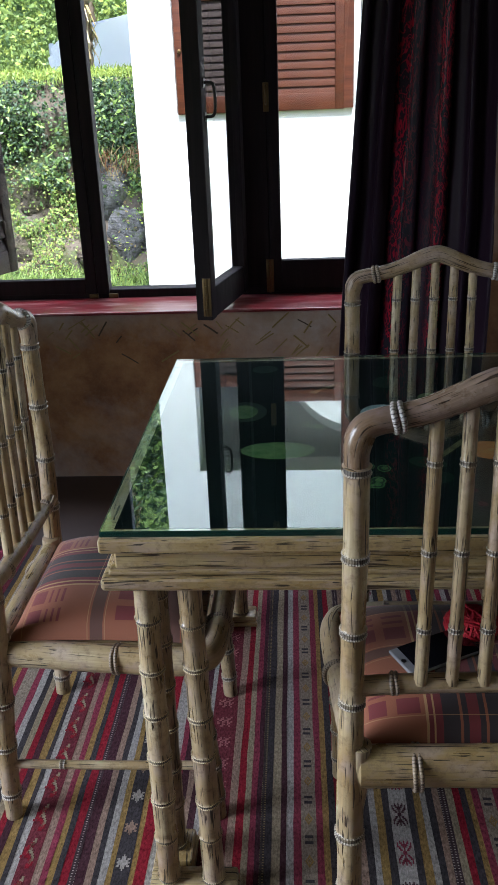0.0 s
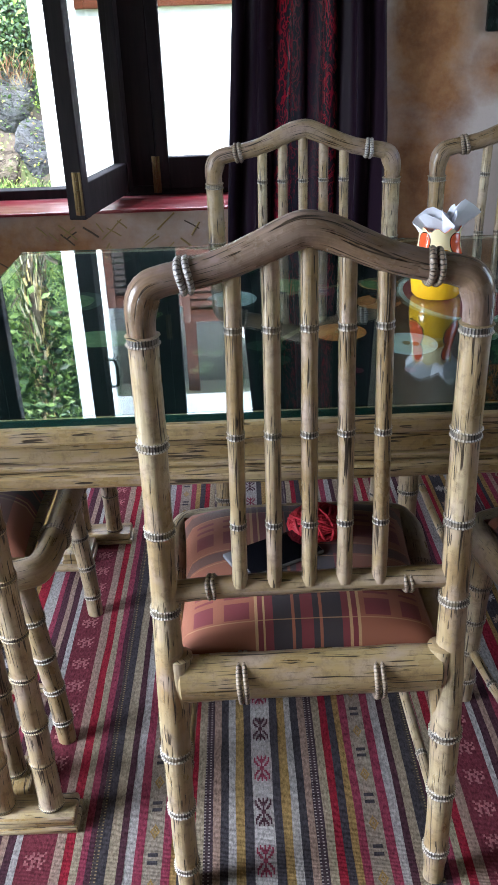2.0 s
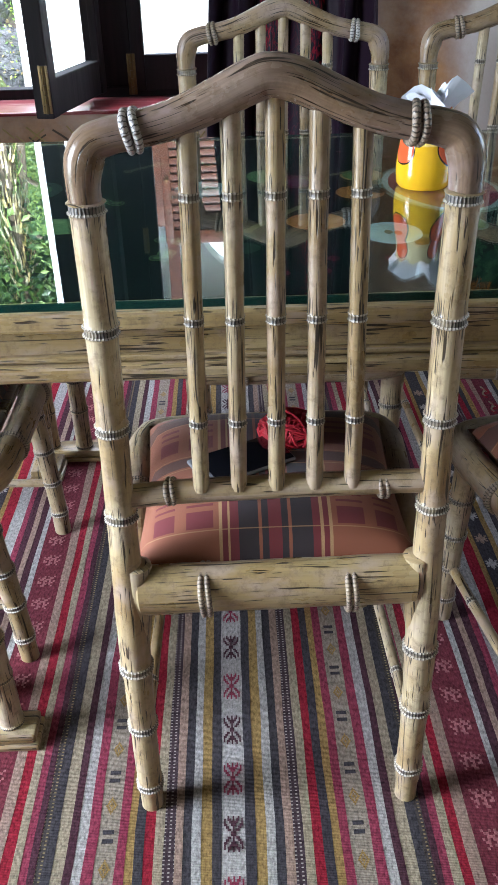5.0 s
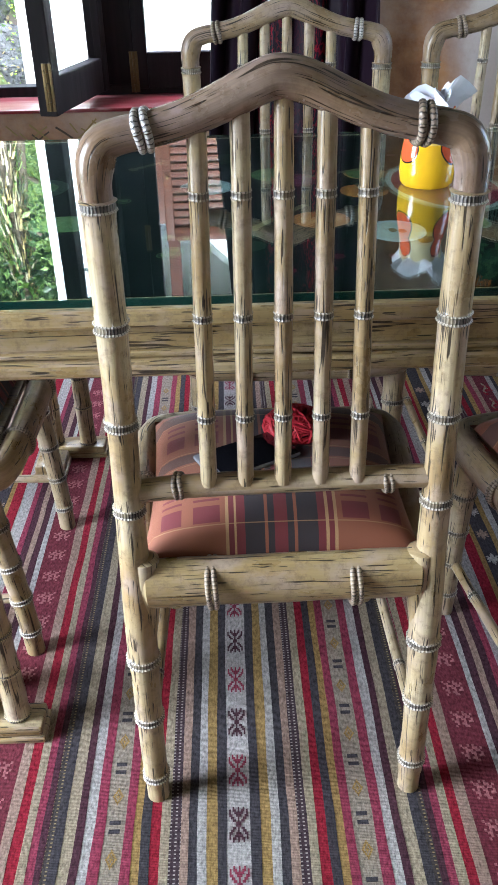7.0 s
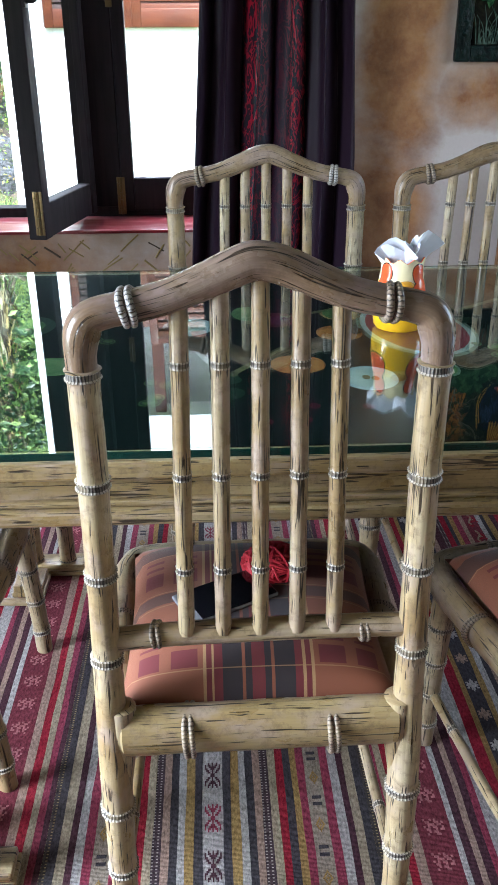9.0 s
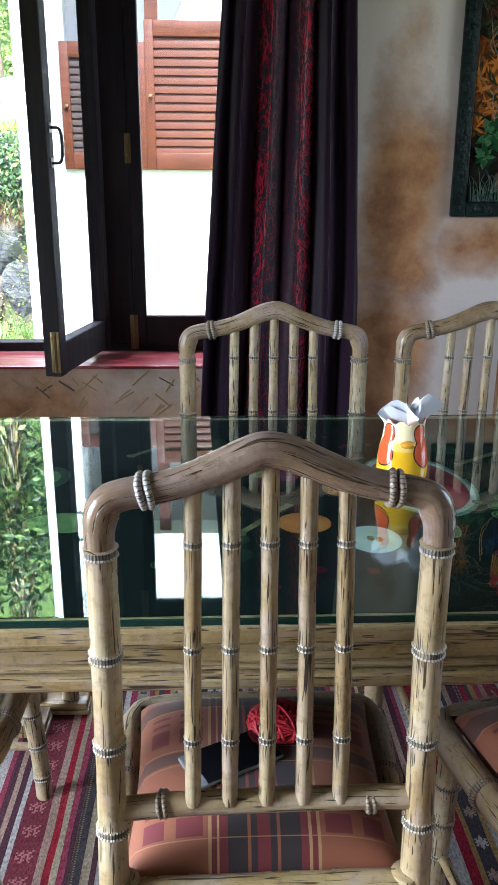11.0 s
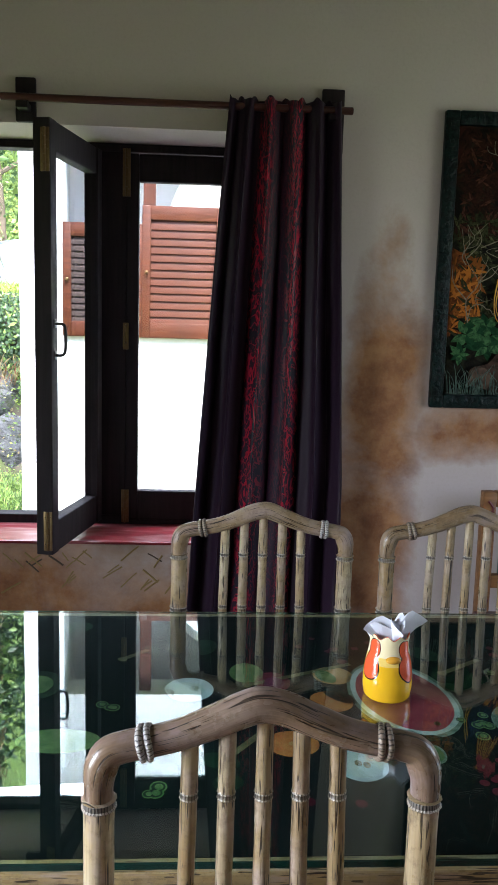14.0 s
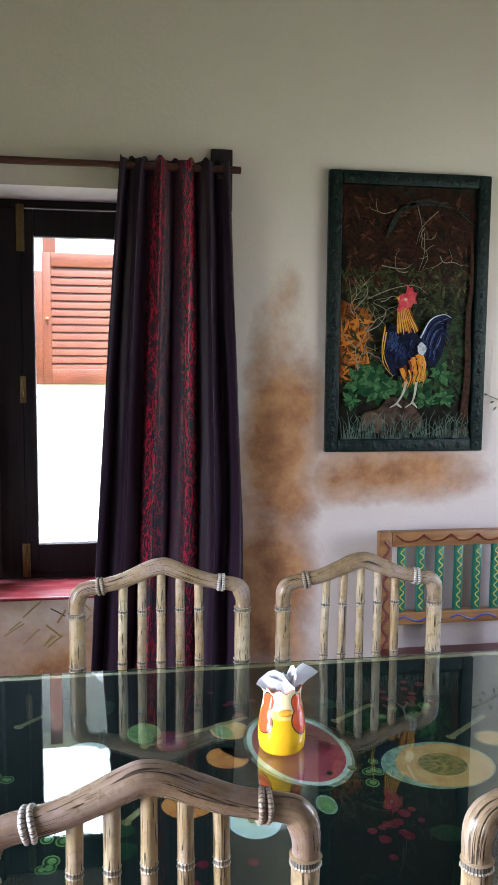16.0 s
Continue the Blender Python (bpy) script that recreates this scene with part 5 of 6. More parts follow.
fruit("painted_slice", [(0.569, 1.314, 0.044, 0.05, 0, "white"), (0.569, 1.314, 0.036, 0.04, 0, "pale"), (0.565, 1.316, 0.006, 0.009, 0, "core"), (0.578, 1.31, 0.006, 0.009, 0, "core")], "painted pale apple slice")
fruit("painted_slice", [(0.699, 1.345, 0.018, 0.03, 0, "rind"), (0.699, 1.345, 0.014, 0.024, 0, "lime")], "painted kiwi slice")
fruit("painted_slice", [(1.09, 1.535, 0.035, 0.035, 0, "cane"), (1.09, 1.535, 0.028, 0.028, 0, "melon")], "painted kiwi half")
fruit("painted_slice", [(0.075, 1.39, 0.07, 0.04, 0, "lime")], "painted long green fruit")
fruit("painted_slice", [(0.0, 1.6, 0.05, 0.06, 0, "dark"), (0.0, 1.6, 0.03, 0.04, 0, "lime")], "painted green fruit")
fruit("painted_slice", [(1.25, 1.6, 0.07, 0.08, 0, "orange"), (1.25, 1.6, 0.02, 0.02, 0, "core")], "painted orange slice")
rng = random.Random(9)
for cx, cy, n in ((0.81, 1.45, 7), (0.24, 1.28, 5), (0.14, 1.52, 3), (0.98, 1.66, 6)):
    for k in range(n):
        x, y, r = cx + rng.gauss(0, 0.035), cy + rng.gauss(0, 0.045), rng.uniform(0.009, 0.014)
        fruit("painted_lime", [(x, y, r, r * 1.15, 0, "lime"), (x, y, r * 0.8, r * 0.92, 0, "dark"), (x + 0.001, y, r * 0.5, r * 0.6, 0, "lime")], "painted lime slice")
for cx, cy, n in ((0.79, 1.28, 14), (1.0, 1.73, 12), (0.62, 1.78, 8), (1.1, 1.3, 10), (0.45, 1.2, 6)):
    for k in range(n):
        x, y, r = cx + rng.gauss(0, 0.04), cy + rng.gauss(0, 0.04), rng.uniform(0.006, 0.011)
        fruit("painted_cherry", [(x, y, r, r * 1.1, 0, "cherry")], "painted cherry")
for k in range(16):
    fruit("painted_leaf", [(rng.uniform(-0.15, 1.4), rng.uniform(1.12, 1.95), rng.uniform(0.012, 0.03), rng.uniform(0.02, 0.05), rng.uniform(0, 180), "dark")], "painted dark leaf")
for (xa, ya), (xb, yb) in (((0.36, 1.34), (0.45, 1.46)), ((0.8, 1.655), (0.9, 1.725)), ((1.01, 1.55), (1.12, 1.635)), ((0.15, 1.72), (0.2, 1.77)), ((0.4, 1.6), (0.62, 1.7))):
    bm = bmesh.new()
    d = Vector((xb - xa, yb - ya, 0))
    sdv = Vector((-d.y, d.x, 0)).normalized() * 0.0065
    a, b = Vector((xa, ya, BZ + 0.0003)), Vector((xb, yb, BZ + 0.0003))
    bm.faces.new([bm.verts.new(p) for p in (a - sdv, b - sdv, b + sdv, a + sdv)])
    disc(bm, xa, ya, BZ + 0.0003, 0.011, 0.008, math.atan2(d.y, d.x) + 1.57, 16, 0, 0.0002)
    part("painted_cane", bm, P["cane"], board, "painted piece of cane", False)

# ---- napkin pot ----
pot = thing("napkin_pot", pose(0.663, 1.552, TZ + 0.0005), "glossy yellow ceramic napkin pot with red scalloped wings", "napkin holder")


def glaze(name, c, rough=0.08):
    return plain(name, c, rough, 0, 0.08, 18, 0.0)


G_YEL, G_CREAM, G_RED, G_BLK = glaze("yellow_glaze", (0.75, 0.42, 0.012)), glaze("cream_glaze", (0.8, 0.68, 0.4)), glaze("red_orange_glaze", (0.68, 0.1, 0.03)), glaze("black_glaze", (0.02, 0.012, 0.01))
prof = [(0.0, 0.0), (0.04, 0.0), (0.0445, 0.006), (0.0465, 0.025), (0.0455, 0.05), (0.0425, 0.07), (0.039, 0.085), (0.0365, 0.1), (0.0365, 0.112), (0.038, 0.122), (0.036, 0.1225), (0.0335, 0.112), (0.034, 0.09), (0.041, 0.04), (0.038, 0.01), (0.0, 0.008)]
bm = bmesh.new()
lathe(bm, prof, 40, 0, [0, 0, 0, 0, 0, 3, 1, 1, 1, 2, 2, 1, 1, 1, 1])
for v in bm.verts:
    if v.co.z > 0.115 and math.hypot(v.co.x, v.co.y) > 0.034:
        v.co.z += 0.004 * math.sin(9 * math.atan2(v.co.y, v.co.x))
part("pot", bm, [G_YEL, G_CREAM, G_RED, glaze("pale_yellow_glaze", (0.78, 0.55, 0.14))], pot)


def pot_r(z):
    for (r0, z0), (r1, z1) in zip(prof[1:9], prof[2:10]):
        if z0 <= z <= z1:
            return r0 + (r1 - r0) * (z - z0) / (z1 - z0)
    return 0.037


def patch(outline, off, mat, name, label=""):
    """A shape wrapped on the pot's side: outline in angle and height, filled in from its middle."""
    bm = bmesh.new()
    ca, cz = sum(a for a, _ in outline) / len(outline), sum(z for _, z in outline) / len(outline)
    rings = []
    for f in (0.02, 0.35, 0.7, 1.0):
        ring = []
        for a, z in outline:
            aa, zz = ca + (a - ca) * f, cz + (z - cz) * f
            r = pot_r(zz) + off * (1.0 if f < 0.99 else 0.3)
            ring.append(bm.verts.new((r * math.cos(aa), r * math.sin(aa), zz)))
        rings.append(ring)
    n = len(outline)
    bm.faces.new(rings[0])
    for p, q in zip(rings, rings[1:]):
        for i in range(n):
            bm.faces.new((p[i], p[(i + 1) % n], q[(i + 1) % n], q[i]))
    return part(name, bm, mat, pot, label)


for side in (-1, 1):
    base = -1.75 + side * 0.72
    for turn, z, ra, rz in ((0.12, 0.1, 0.36, 0.017), (0.22, 0.066, 0.46, 0.026)):
        lobe = []
        for i in range(36):
            a = 2 * math.pi * i / 36
            rr = 1 + 0.06 * math.sin(a * 3 + side + z * 60)
            lobe.append((base + side * turn + ra * rr * math.cos(a), z + rz * rr * math.sin(a)))
        patch([(base + side * turn + (a - base - side * turn) * 1.1, z + (q - z) * 1.1) for a, q in lobe], 0.0006, G_BLK, "wing_outline", "black painted wing outline")
        patch(lobe, 0.0013, G_RED, "wing", "red-orange wing lobe")
bm = bmesh.new()
t = bmesh.new()
bmesh.ops.create_uvsphere(t, u_segments=20, v_segments=12, radius=1.0)
for v in t.verts:
    v.co = Vector((v.co.x * 0.014, -0.0385 + v.co.y * 0.009, 0.083 + v.co.z * 0.007))
join(bm, t)
part("beak", bm, glaze("orange_glaze", (0.62, 0.3, 0.03)), pot, "small yellow beak bump")

M_PAPER = plain("white_napkin_paper", (0.72, 0.73, 0.78), 0.9, 0, 0.05, 60, 0.3)


def napkins():
    o = thing("paper_napkins", pose(0.663, 1.552, TZ + 0.0005), "crumpled white paper napkins standing in the yellow pot", "napkins")
    rng = random.Random(12)
    for k, (a0, lean, h) in enumerate(((-2.4, -0.45, 0.16), (-1.1, 0.1, 0.155), (-0.3, 0.75, 0.172), (0.8, 0.5, 0.16), (2.3, -0.2, 0.15))):
        bm = bmesh.new()
        g = []
        for i in range(9):
            row = []
            for j in range(9):
                s, t = i / 8 - 0.5, j / 8
                w = 0.006 + 0.05 * t
                bend = 0.022 * math.sin(3.2 * s + k) * t
                z = 0.06 + (h - 0.06) * t * (1 - 0.55 * abs(s) ** 1.2 * t)
                x = s * w * math.cos(a0) + lean * 0.045 * t ** 2 + bend * math.sin(a0) + 0.01 * math.cos(a0 + 1)
                y = s * w * math.sin(a0) - bend * math.cos(a0) - 0.006 * t + 0.01 * math.sin(a0 + 1)
                row.append(bm.verts.new((x, y, z + 0.003 * noise.noise(Vector((s * 5, t * 5, k))))))
            g.append(row)
        for i in range(8):
            for j in range(8):
                bm.faces.new((g[i][j], g[i + 1][j], g[i + 1][j + 1], g[i][j + 1]))
        q = part("napkin", bm, M_PAPER, o, "", False)
        md = q.modifiers.new("paper", "SOLIDIFY")
        md.thickness = 0.0006


napkins()

# ---- on the near chair's seat ----
phone = thing("phone", pose(0.342, 1.155, 0.4925, 4, 0, 28), "black phone in a grey rim lying on the plaid cushion", "phone")
bm = bmesh.new()
box(bm, (-0.072, -0.035, 0), (0.072, 0.035, 0.0075), 0.003, 0, 3)
part("case", bm, plain("grey_phone_case", (0.2, 0.2, 0.21), 0.25, 0, 0.03, 5, 0), phone)
bm = bmesh.new()
box(bm, (-0.056, -0.0335, 0.0074), (0.069, 0.0335, 0.0082), 0.0003)
part("screen", bm, plain("black_phone_screen", (0.006, 0.006, 0.008), 0.06, 0, 0.05, 5, 0), phone)
bm = bmesh.new()
disc(bm, -0.065, 0, 0.0076, 0.0045, 0.0045)
part("button", bm, M_IRON, phone)


def yarn():
    bm = bmesh.new()
    rng = random.Random(3)
    for k in range(46):
        ax = Vector((rng.gauss(0, 1), rng.gauss(0, 1), rng.gauss(0, 1))).normalized()
        x = ax.orthogonal().normalized()
        y = ax.cross(x)
        r = rng.uniform(0.9, 1.0)
        off = rng.uniform(-0.3, 0.3)
        pts = []
        for i in range(15):
            a = 2 * math.pi * i / 14
            p = (x * math.cos(a) + y * math.sin(a)) * r * math.sqrt(1 - off * off) + ax * off
            pts.append(Vector((p.x * 0.05, p.y * 0.044, p.z * 0.027)))
        tube(bm, pts, 0.0024, seg=6, caps=False)
    loose = [smooth_path(q, 5) for q in ([(-0.03, -0.02, -0.01), (-0.06, -0.03, -0.02), (-0.075, -0.015, -0.024), (-0.06, 0.005, -0.022)], [(0.02, -0.03, -0.02), (0.05, -0.05, -0.024), (0.03, -0.07, -0.02), (0.0, -0.06, -0.022)], [(-0.02, -0.035, -0.02), (-0.05, -0.055, -0.02), (-0.075, -0.05, -0.021)])]
    for q in loose:
        tube(bm, q, 0.0022, seg=6)
    o = part("yarn_ball", bm, plain("red_yarn", (0.42, 0.008, 0.02), 0.7, 0, 0.2, 300, 0.4))
    o.matrix_world = pose(0.418, 1.228, 0.503)
    tagged(o, "loose ball of bright red yarn on the plaid cushion", "yarn", "", "stuff")


yarn()


# ---- on and by the wall ----
def painting():
    o = thing("painting", pose(1.113, WALL_Y, 1.183, 0.0, 0, 0), "framed oil painting of a bright rooster on rocks among dark leaves", "painting")
    w, h, b = 0.612, 1.012, 0.048
    green = Nodes("carved_green_frame")
    v = green.coord("Object")
    carve = green.noise(v, 55, 4, 0.6, 1.2)
    c = green.mix(green.ramp(carve, [(0.4, 0.0), (0.6, 1.0)]), (0.0008, 0.0025, 0.0022), (0.003, 0.013, 0.0105))
    fm = green.out(c, 0.35, 0, carve, 0.9, 0.006, Specular_IOR_Level=0.18)
    for name, a, c2 in (("frame_side", (0, -0.03, 0), (b, 0, h)), ("frame_side", (w - b, -0.03, 0), (w, 0, h)), ("frame_top", (b, -0.03, h - b), (w - b, 0, h)), ("frame_bottom", (b, -0.03, 0), (w - b, 0, b))):
        bm = bmesh.new()
        box(bm, a, c2, 0.006, 0, 2)
        long = h if name == "frame_side" else w
        for k in range(int(long / 0.055)):
            t = bmesh.new()
            bmesh.ops.create_icosphere(t, subdivisions=1, radius=0.009)
            s = (k + 0.5) * 0.055
            mx = (a[0] + c2[0]) / 2 if name == "frame_side" else a[0] + s
            mz = s if name == "frame_side" else (a[2] + c2[2]) / 2
            if (name == "frame_side" and mz < c2[2] - 0.01) or (name != "frame_side" and mx < c2[0] - 0.01):
                join(bm, t, 0, pose(mx, -0.03, mz) @ Matrix.Diagonal((1.0, 0.5, 1.4, 1)))
            else:
                t.free()
        part(name, bm, fm, o)

    # the canvas and the paint on it
    n = Nodes("dark_leafy_underpainting")
    v = n.coord("Object")
    z, x = n.axis(v, 2), n.axis(v, 0)
    lv = n.noise(v, 16, 5, 0.6, 1.5)
    c = n.ramp(lv, [(0.3, (0.002, 0.002, 0.0015)), (0.5, (0.007, 0.006, 0.004)), (0.7, (0.016, 0.016, 0.008))])
    c = n.mix(n.math("MULTIPLY", n.ramp(n.noise(v, 9, 4, 0.6, 1.0), [(0.45, 0.0), (0.6, 0.8)]), n.ramp(z, [(0.55, 0.0), (0.75, 1.0)])), c, (0.035, 0.01, 0.006))
    canvas = n.out(c, 0.5, 0, lv, 0.2, 0.001, Specular_IOR_Level=0.05)
    bm = bmesh.new()
    box(bm, (b - 0.004, -0.012, b - 0.004), (w - b + 0.004, -0.004, h - b + 0.004))
    part("canvas", bm, canvas, o, "", False)
    lay = [-0.0125]

    def oil(c1, c2, s=40):
        k = 0.85 if max(c2) > 0.4 else 0.5
        c1, c2 = tuple(x * k for x in c1), tuple(x * k for x in c2)
        key = (c1, c2)
        if key not in oils:
            m = Nodes("oil_paint")
            f = m.noise(m.coord("Object"), s, 4, 0.6, 0.8)
            oils[key] = m.out(m.mix(m.ramp(f, [(0.35, 0.0), (0.65, 1.0)]), c1, c2), 0.45, 0, f, 0.15, 0.0006, Specular_IOR_Level=0.06)
        return oils[key]

    oils = {}

    def shape(name, pts, mat, label="", fine=True):
        lay[0] -= 0.00012
        bm = bmesh.new()
        q = smooth_path([(px, 0, pz) for px, pz in pts] + [(pts[0][0], 0, pts[0][1])], 4)[:-1] if fine else [Vector((px, 0, pz)) for px, pz in pts]
        top = [bm.verts.new((p.x, lay[0], p.z)) for p in q]
        bm.faces.new(top)
        bmesh.ops.triangulate(bm, faces=bm.faces[:])
        return part(name, bm, mat, o, label, False)

    def stroke(name, lines, wd, mat, label=""):
        lay[0] -= 0.00012
        for pts in lines:
            bm = bmesh.new()
            last = None
            q = smooth_path([(px, lay[0], pz) for px, pz in pts], 5)
            for i, (a, c3) in enumerate(zip(q, q[1:])):
                d = (c3 - a).normalized()
                s = Vector((-d.z, 0, d.x)) * wd / 2
                f0, f1 = 1 - 0.75 * i / len(q), 1 - 0.75 * (i + 1) / len(q)
                if last is None:
                    last = (bm.verts.new(a - s * f0), bm.verts.new(a + s * f0))
                nxt = (bm.verts.new(c3 - s * f1), bm.verts.new(c3 + s * f1))
                bm.faces.new((last[0], nxt[0], nxt[1], last[1]))
                last = nxt
            part(name, bm, mat, o, label, False)

    rng = random.Random(8)

    def leaves(mat, boxr, count, l0, l1, label):
        lay[0] -= 0.00012
        bm = bmesh.new()
        for k in range(count):
            cx, cz, l, a = rng.uniform(boxr[0], boxr[1]), rng.uniform(boxr[2], boxr[3]), rng.uniform(l0, l1), rng.uniform(0, 6.28)
            d, s = Vector((math.cos(a), 0, math.sin(a))) * l, Vector((-math.sin(a), 0, math.cos(a))) * l * 0.2
            cc = Vector((cx, lay[0] - 0.0001 * rng.random(), cz))
            vs = [p for p in (cc - d, cc - d * 0.3 + s, cc + d * 0.35 + s * 0.8, cc + d, cc + d * 0.35 - s * 0.8, cc - d * 0.3 - s)]
            if all(b < p.x < w - b and b < p.z < h - b for p in vs):
                bm.faces.new([bm.verts.new(p) for p in vs])
        part("painted_leaves", bm, mat, o, label, False)

    leaves(oil((0.008, 0.004, 0.003), (0.055, 0.018, 0.009)), (0.06, 0.55, 0.6, 0.95), 420, 0.018, 0.045, "dark brown painted leaves")
    leaves(oil((0.008, 0.01, 0.004), (0.05, 0.055, 0.02)), (0.06, 0.55, 0.3, 0.68), 420, 0.015, 0.038, "olive painted leaves")
    leaves(oil((0.012, 0.005, 0.003), (0.06, 0.018, 0.01), 90), (0.06, 0.55, 0.6, 0.92), 130, 0.016, 0.04, "red-brown painted leaves")
    leaves(oil((0.03, 0.012, 0.007), (0.15, 0.055, 0.03), 90), (0.06, 0.55, 0.58, 0.93), 70, 0.014, 0.034, "lit brown painted leaves")
    leaves(oil((0.03, 0.036, 0.014), (0.17, 0.17, 0.07), 90), (0.06, 0.55, 0.32, 0.66), 60, 0.014, 0.03, "lit olive painted leaves")
    leaves(oil((0.016, 0.019, 0.007), (0.075, 0.08, 0.03), 90), (0.06, 0.55, 0.32, 0.66), 150, 0.014, 0.034, "olive painted leaves")
    leaves(oil((0.012, 0.03, 0.01), (0.04, 0.085, 0.03)), (0.33, 0.54, 0.2, 0.5), 110, 0.018, 0.036, "green painted leaves")
    shape("orange_glow", [(0.05, 0.56), (0.1, 0.53), (0.11, 0.48), (0.14, 0.42), (0.12, 0.33), (0.08, 0.31), (0.05, 0.26)], oil((0.05, 0.014, 0.005), (0.26, 0.075, 0.015), 50), "orange painted ground")
    for k in range(3):
        leaves(oil((0.16 + 0.06 * k, 0.045 + 0.02 * k, 0.01), (0.34 + 0.06 * k, 0.1 + 0.03 * k, 0.02)), (0.05, 0.165, 0.27, 0.56 - 0.04 * k), 55, 0.014, 0.034, "orange painted leaves")
    leaves(oil((0.03, 0.035, 0.012), (0.05, 0.05, 0.02)), (0.05, 0.18, 0.25, 0.6), 34, 0.012, 0.026, "olive painted leaves")
    gd = oil((0.006, 0.035, 0.012), (0.02, 0.085, 0.03))
    gl = oil((0.012, 0.055, 0.02), (0.1, 0.24, 0.085), 60)
    for cx, cz, r in ((0.12, 0.26, 0.075), (0.19, 0.29, 0.07), (0.2, 0.22, 0.085), (0.3, 0.24, 0.08), (0.36, 0.26, 0.06), (0.38, 0.19, 0.06), (0.44, 0.29, 0.065), (0.46, 0.2, 0.05), (0.1, 0.19, 0.05)):
        a0 = rng.uniform(0, 6)
        for k in range(8):
            a, l = a0 + k * 0.785 + rng.uniform(-0.2, 0.2), r * rng.uniform(0.7, 1.15)
            d, sd = (math.cos(a), math.sin(a) * 0.8), (-math.sin(a), math.cos(a) * 0.8)
            q = [(cx + d[0] * l * f + sd[0] * l * g, cz + d[1] * l * f + sd[1] * l * g) for f, g in ((0.02, 0), (0.3, 0.24), (0.62, 0.2), (1.0, 0), (0.62, -0.2), (0.3, -0.24))]
            if all(b < px < w - b and b < pz < h - b for px, pz in q):
                shape("broad_leaf", q, gl if k % 3 else gd, "green painted leaf", False)
    tw = oil((0.2, 0.17, 0.11), (0.4, 0.35, 0.25), 120)
    stroke("painted_twigs", [[(0.12, 0.3), (0.11, 0.38), (0.15, 0.44), (0.1, 0.52), (0.08, 0.62)], [(0.15, 0.44), (0.2, 0.47), (0.22, 0.52), (0.17, 0.55), (0.25, 0.57)], [(0.1, 0.52), (0.15, 0.58), (0.13, 0.64)], [(0.11, 0.38), (0.06, 0.44), (0.055, 0.5)], [(0.15, 0.56), (0.25, 0.6), (0.33, 0.61), (0.38, 0.58)], [(0.2, 0.68), (0.28, 0.67), (0.32, 0.69)]], 0.0042, tw, "pale painted twigs")
    stroke("painted_twigs", [[(0.33, 0.9), (0.35, 0.82), (0.34, 0.77)], [(0.41, 0.88), (0.35, 0.82), (0.33, 0.76)], [(0.36, 0.8), (0.36, 0.72), (0.34, 0.66)]], 0.003, tw, "fine pale twigs")
    stroke("painted_branch", [[(0.22, 0.78), (0.24, 0.84), (0.29, 0.9), (0.36, 0.92)], [(0.28, 0.89), (0.37, 0.915), (0.47, 0.89), (0.555, 0.83)], [(0.3, 0.9), (0.42, 0.9), (0.53, 0.87)], [(0.23, 0.8), (0.27, 0.87), (0.34, 0.9)]], 0.011, oil((0.015, 0.017, 0.014), (0.06, 0.065, 0.055), 90), "grey painted branch")
    stroke("painted_trunk", [[(0.535, 0.12), (0.545, 0.3), (0.54, 0.5), (0.55, 0.62), (0.545, 0.78)]], 0.03, oil((0.012, 0.006, 0.004), (0.09, 0.032, 0.014), 90), "red-brown painted trunk")

    def jagged(x, z, a, l, wd, depth):
        """A crooked bare twig that forks."""
        pts = [(x, z)]
        while l > 0:
            d = rng.uniform(0.012, 0.026)
            a += rng.uniform(-0.75, 0.75)
            x, z, l = x + d * math.cos(a), z + d * math.sin(a), l - d
            if not (b < x < w - b and b < z < h - b):
                break
            pts.append((x, z))
            if depth and rng.random() < 0.4:
                jagged(x, z, a + rng.choice((-0.9, 0.9)), l * 0.6, wd * 0.7, depth - 1)
        if len(pts) > 2:
            stroke("painted_twig", [pts], wd, tw, "crooked pale painted twig")

    for x0, z0, a0, l0 in ((0.12, 0.3, 1.6, 0.3), (0.15, 0.44, 0.5, 0.16), (0.1, 0.5, 1.9, 0.16), (0.2, 0.55, 0.3, 0.22), (0.36, 0.82, -1.6, 0.16), (0.3, 0.66, 2.6, 0.12), (0.42, 0.72, -1.2, 0.12), (0.25, 0.88, -2.0, 0.12)):
        jagged(x0, z0, a0, l0, 0.0038, 2)
    rock = oil((0.02, 0.012, 0.009), (0.13, 0.075, 0.05), 26)
    shape("painted_rock", [(0.13, 0.085), (0.14, 0.14), (0.2, 0.16), (0.24, 0.2), (0.3, 0.19), (0.36, 0.14), (0.37, 0.08), (0.25, 0.06)], rock, "painted brown rock")
    shape("painted_rock", [(0.14, 0.09), (0.15, 0.135), (0.19, 0.145), (0.215, 0.11), (0.2, 0.07)], oil((0.05, 0.03, 0.02), (0.25, 0.15, 0.1), 30), "painted brown rock")
    shape("painted_rock", [(0.4, 0.06), (0.45, 0.085), (0.5, 0.08), (0.53, 0.1), (0.55, 0.06)], rock, "painted brown rock")
    # the rooster
    shape("rooster_tail", [(0.345, 0.35), (0.35, 0.42), (0.39, 0.49), (0.45, 0.51), (0.475, 0.49), (0.44, 0.47), (0.45, 0.42), (0.435, 0.35), (0.4, 0.31), (0.36, 0.32)], oil((0.003, 0.004, 0.012), (0.012, 0.016, 0.06)), "blue-black tail")
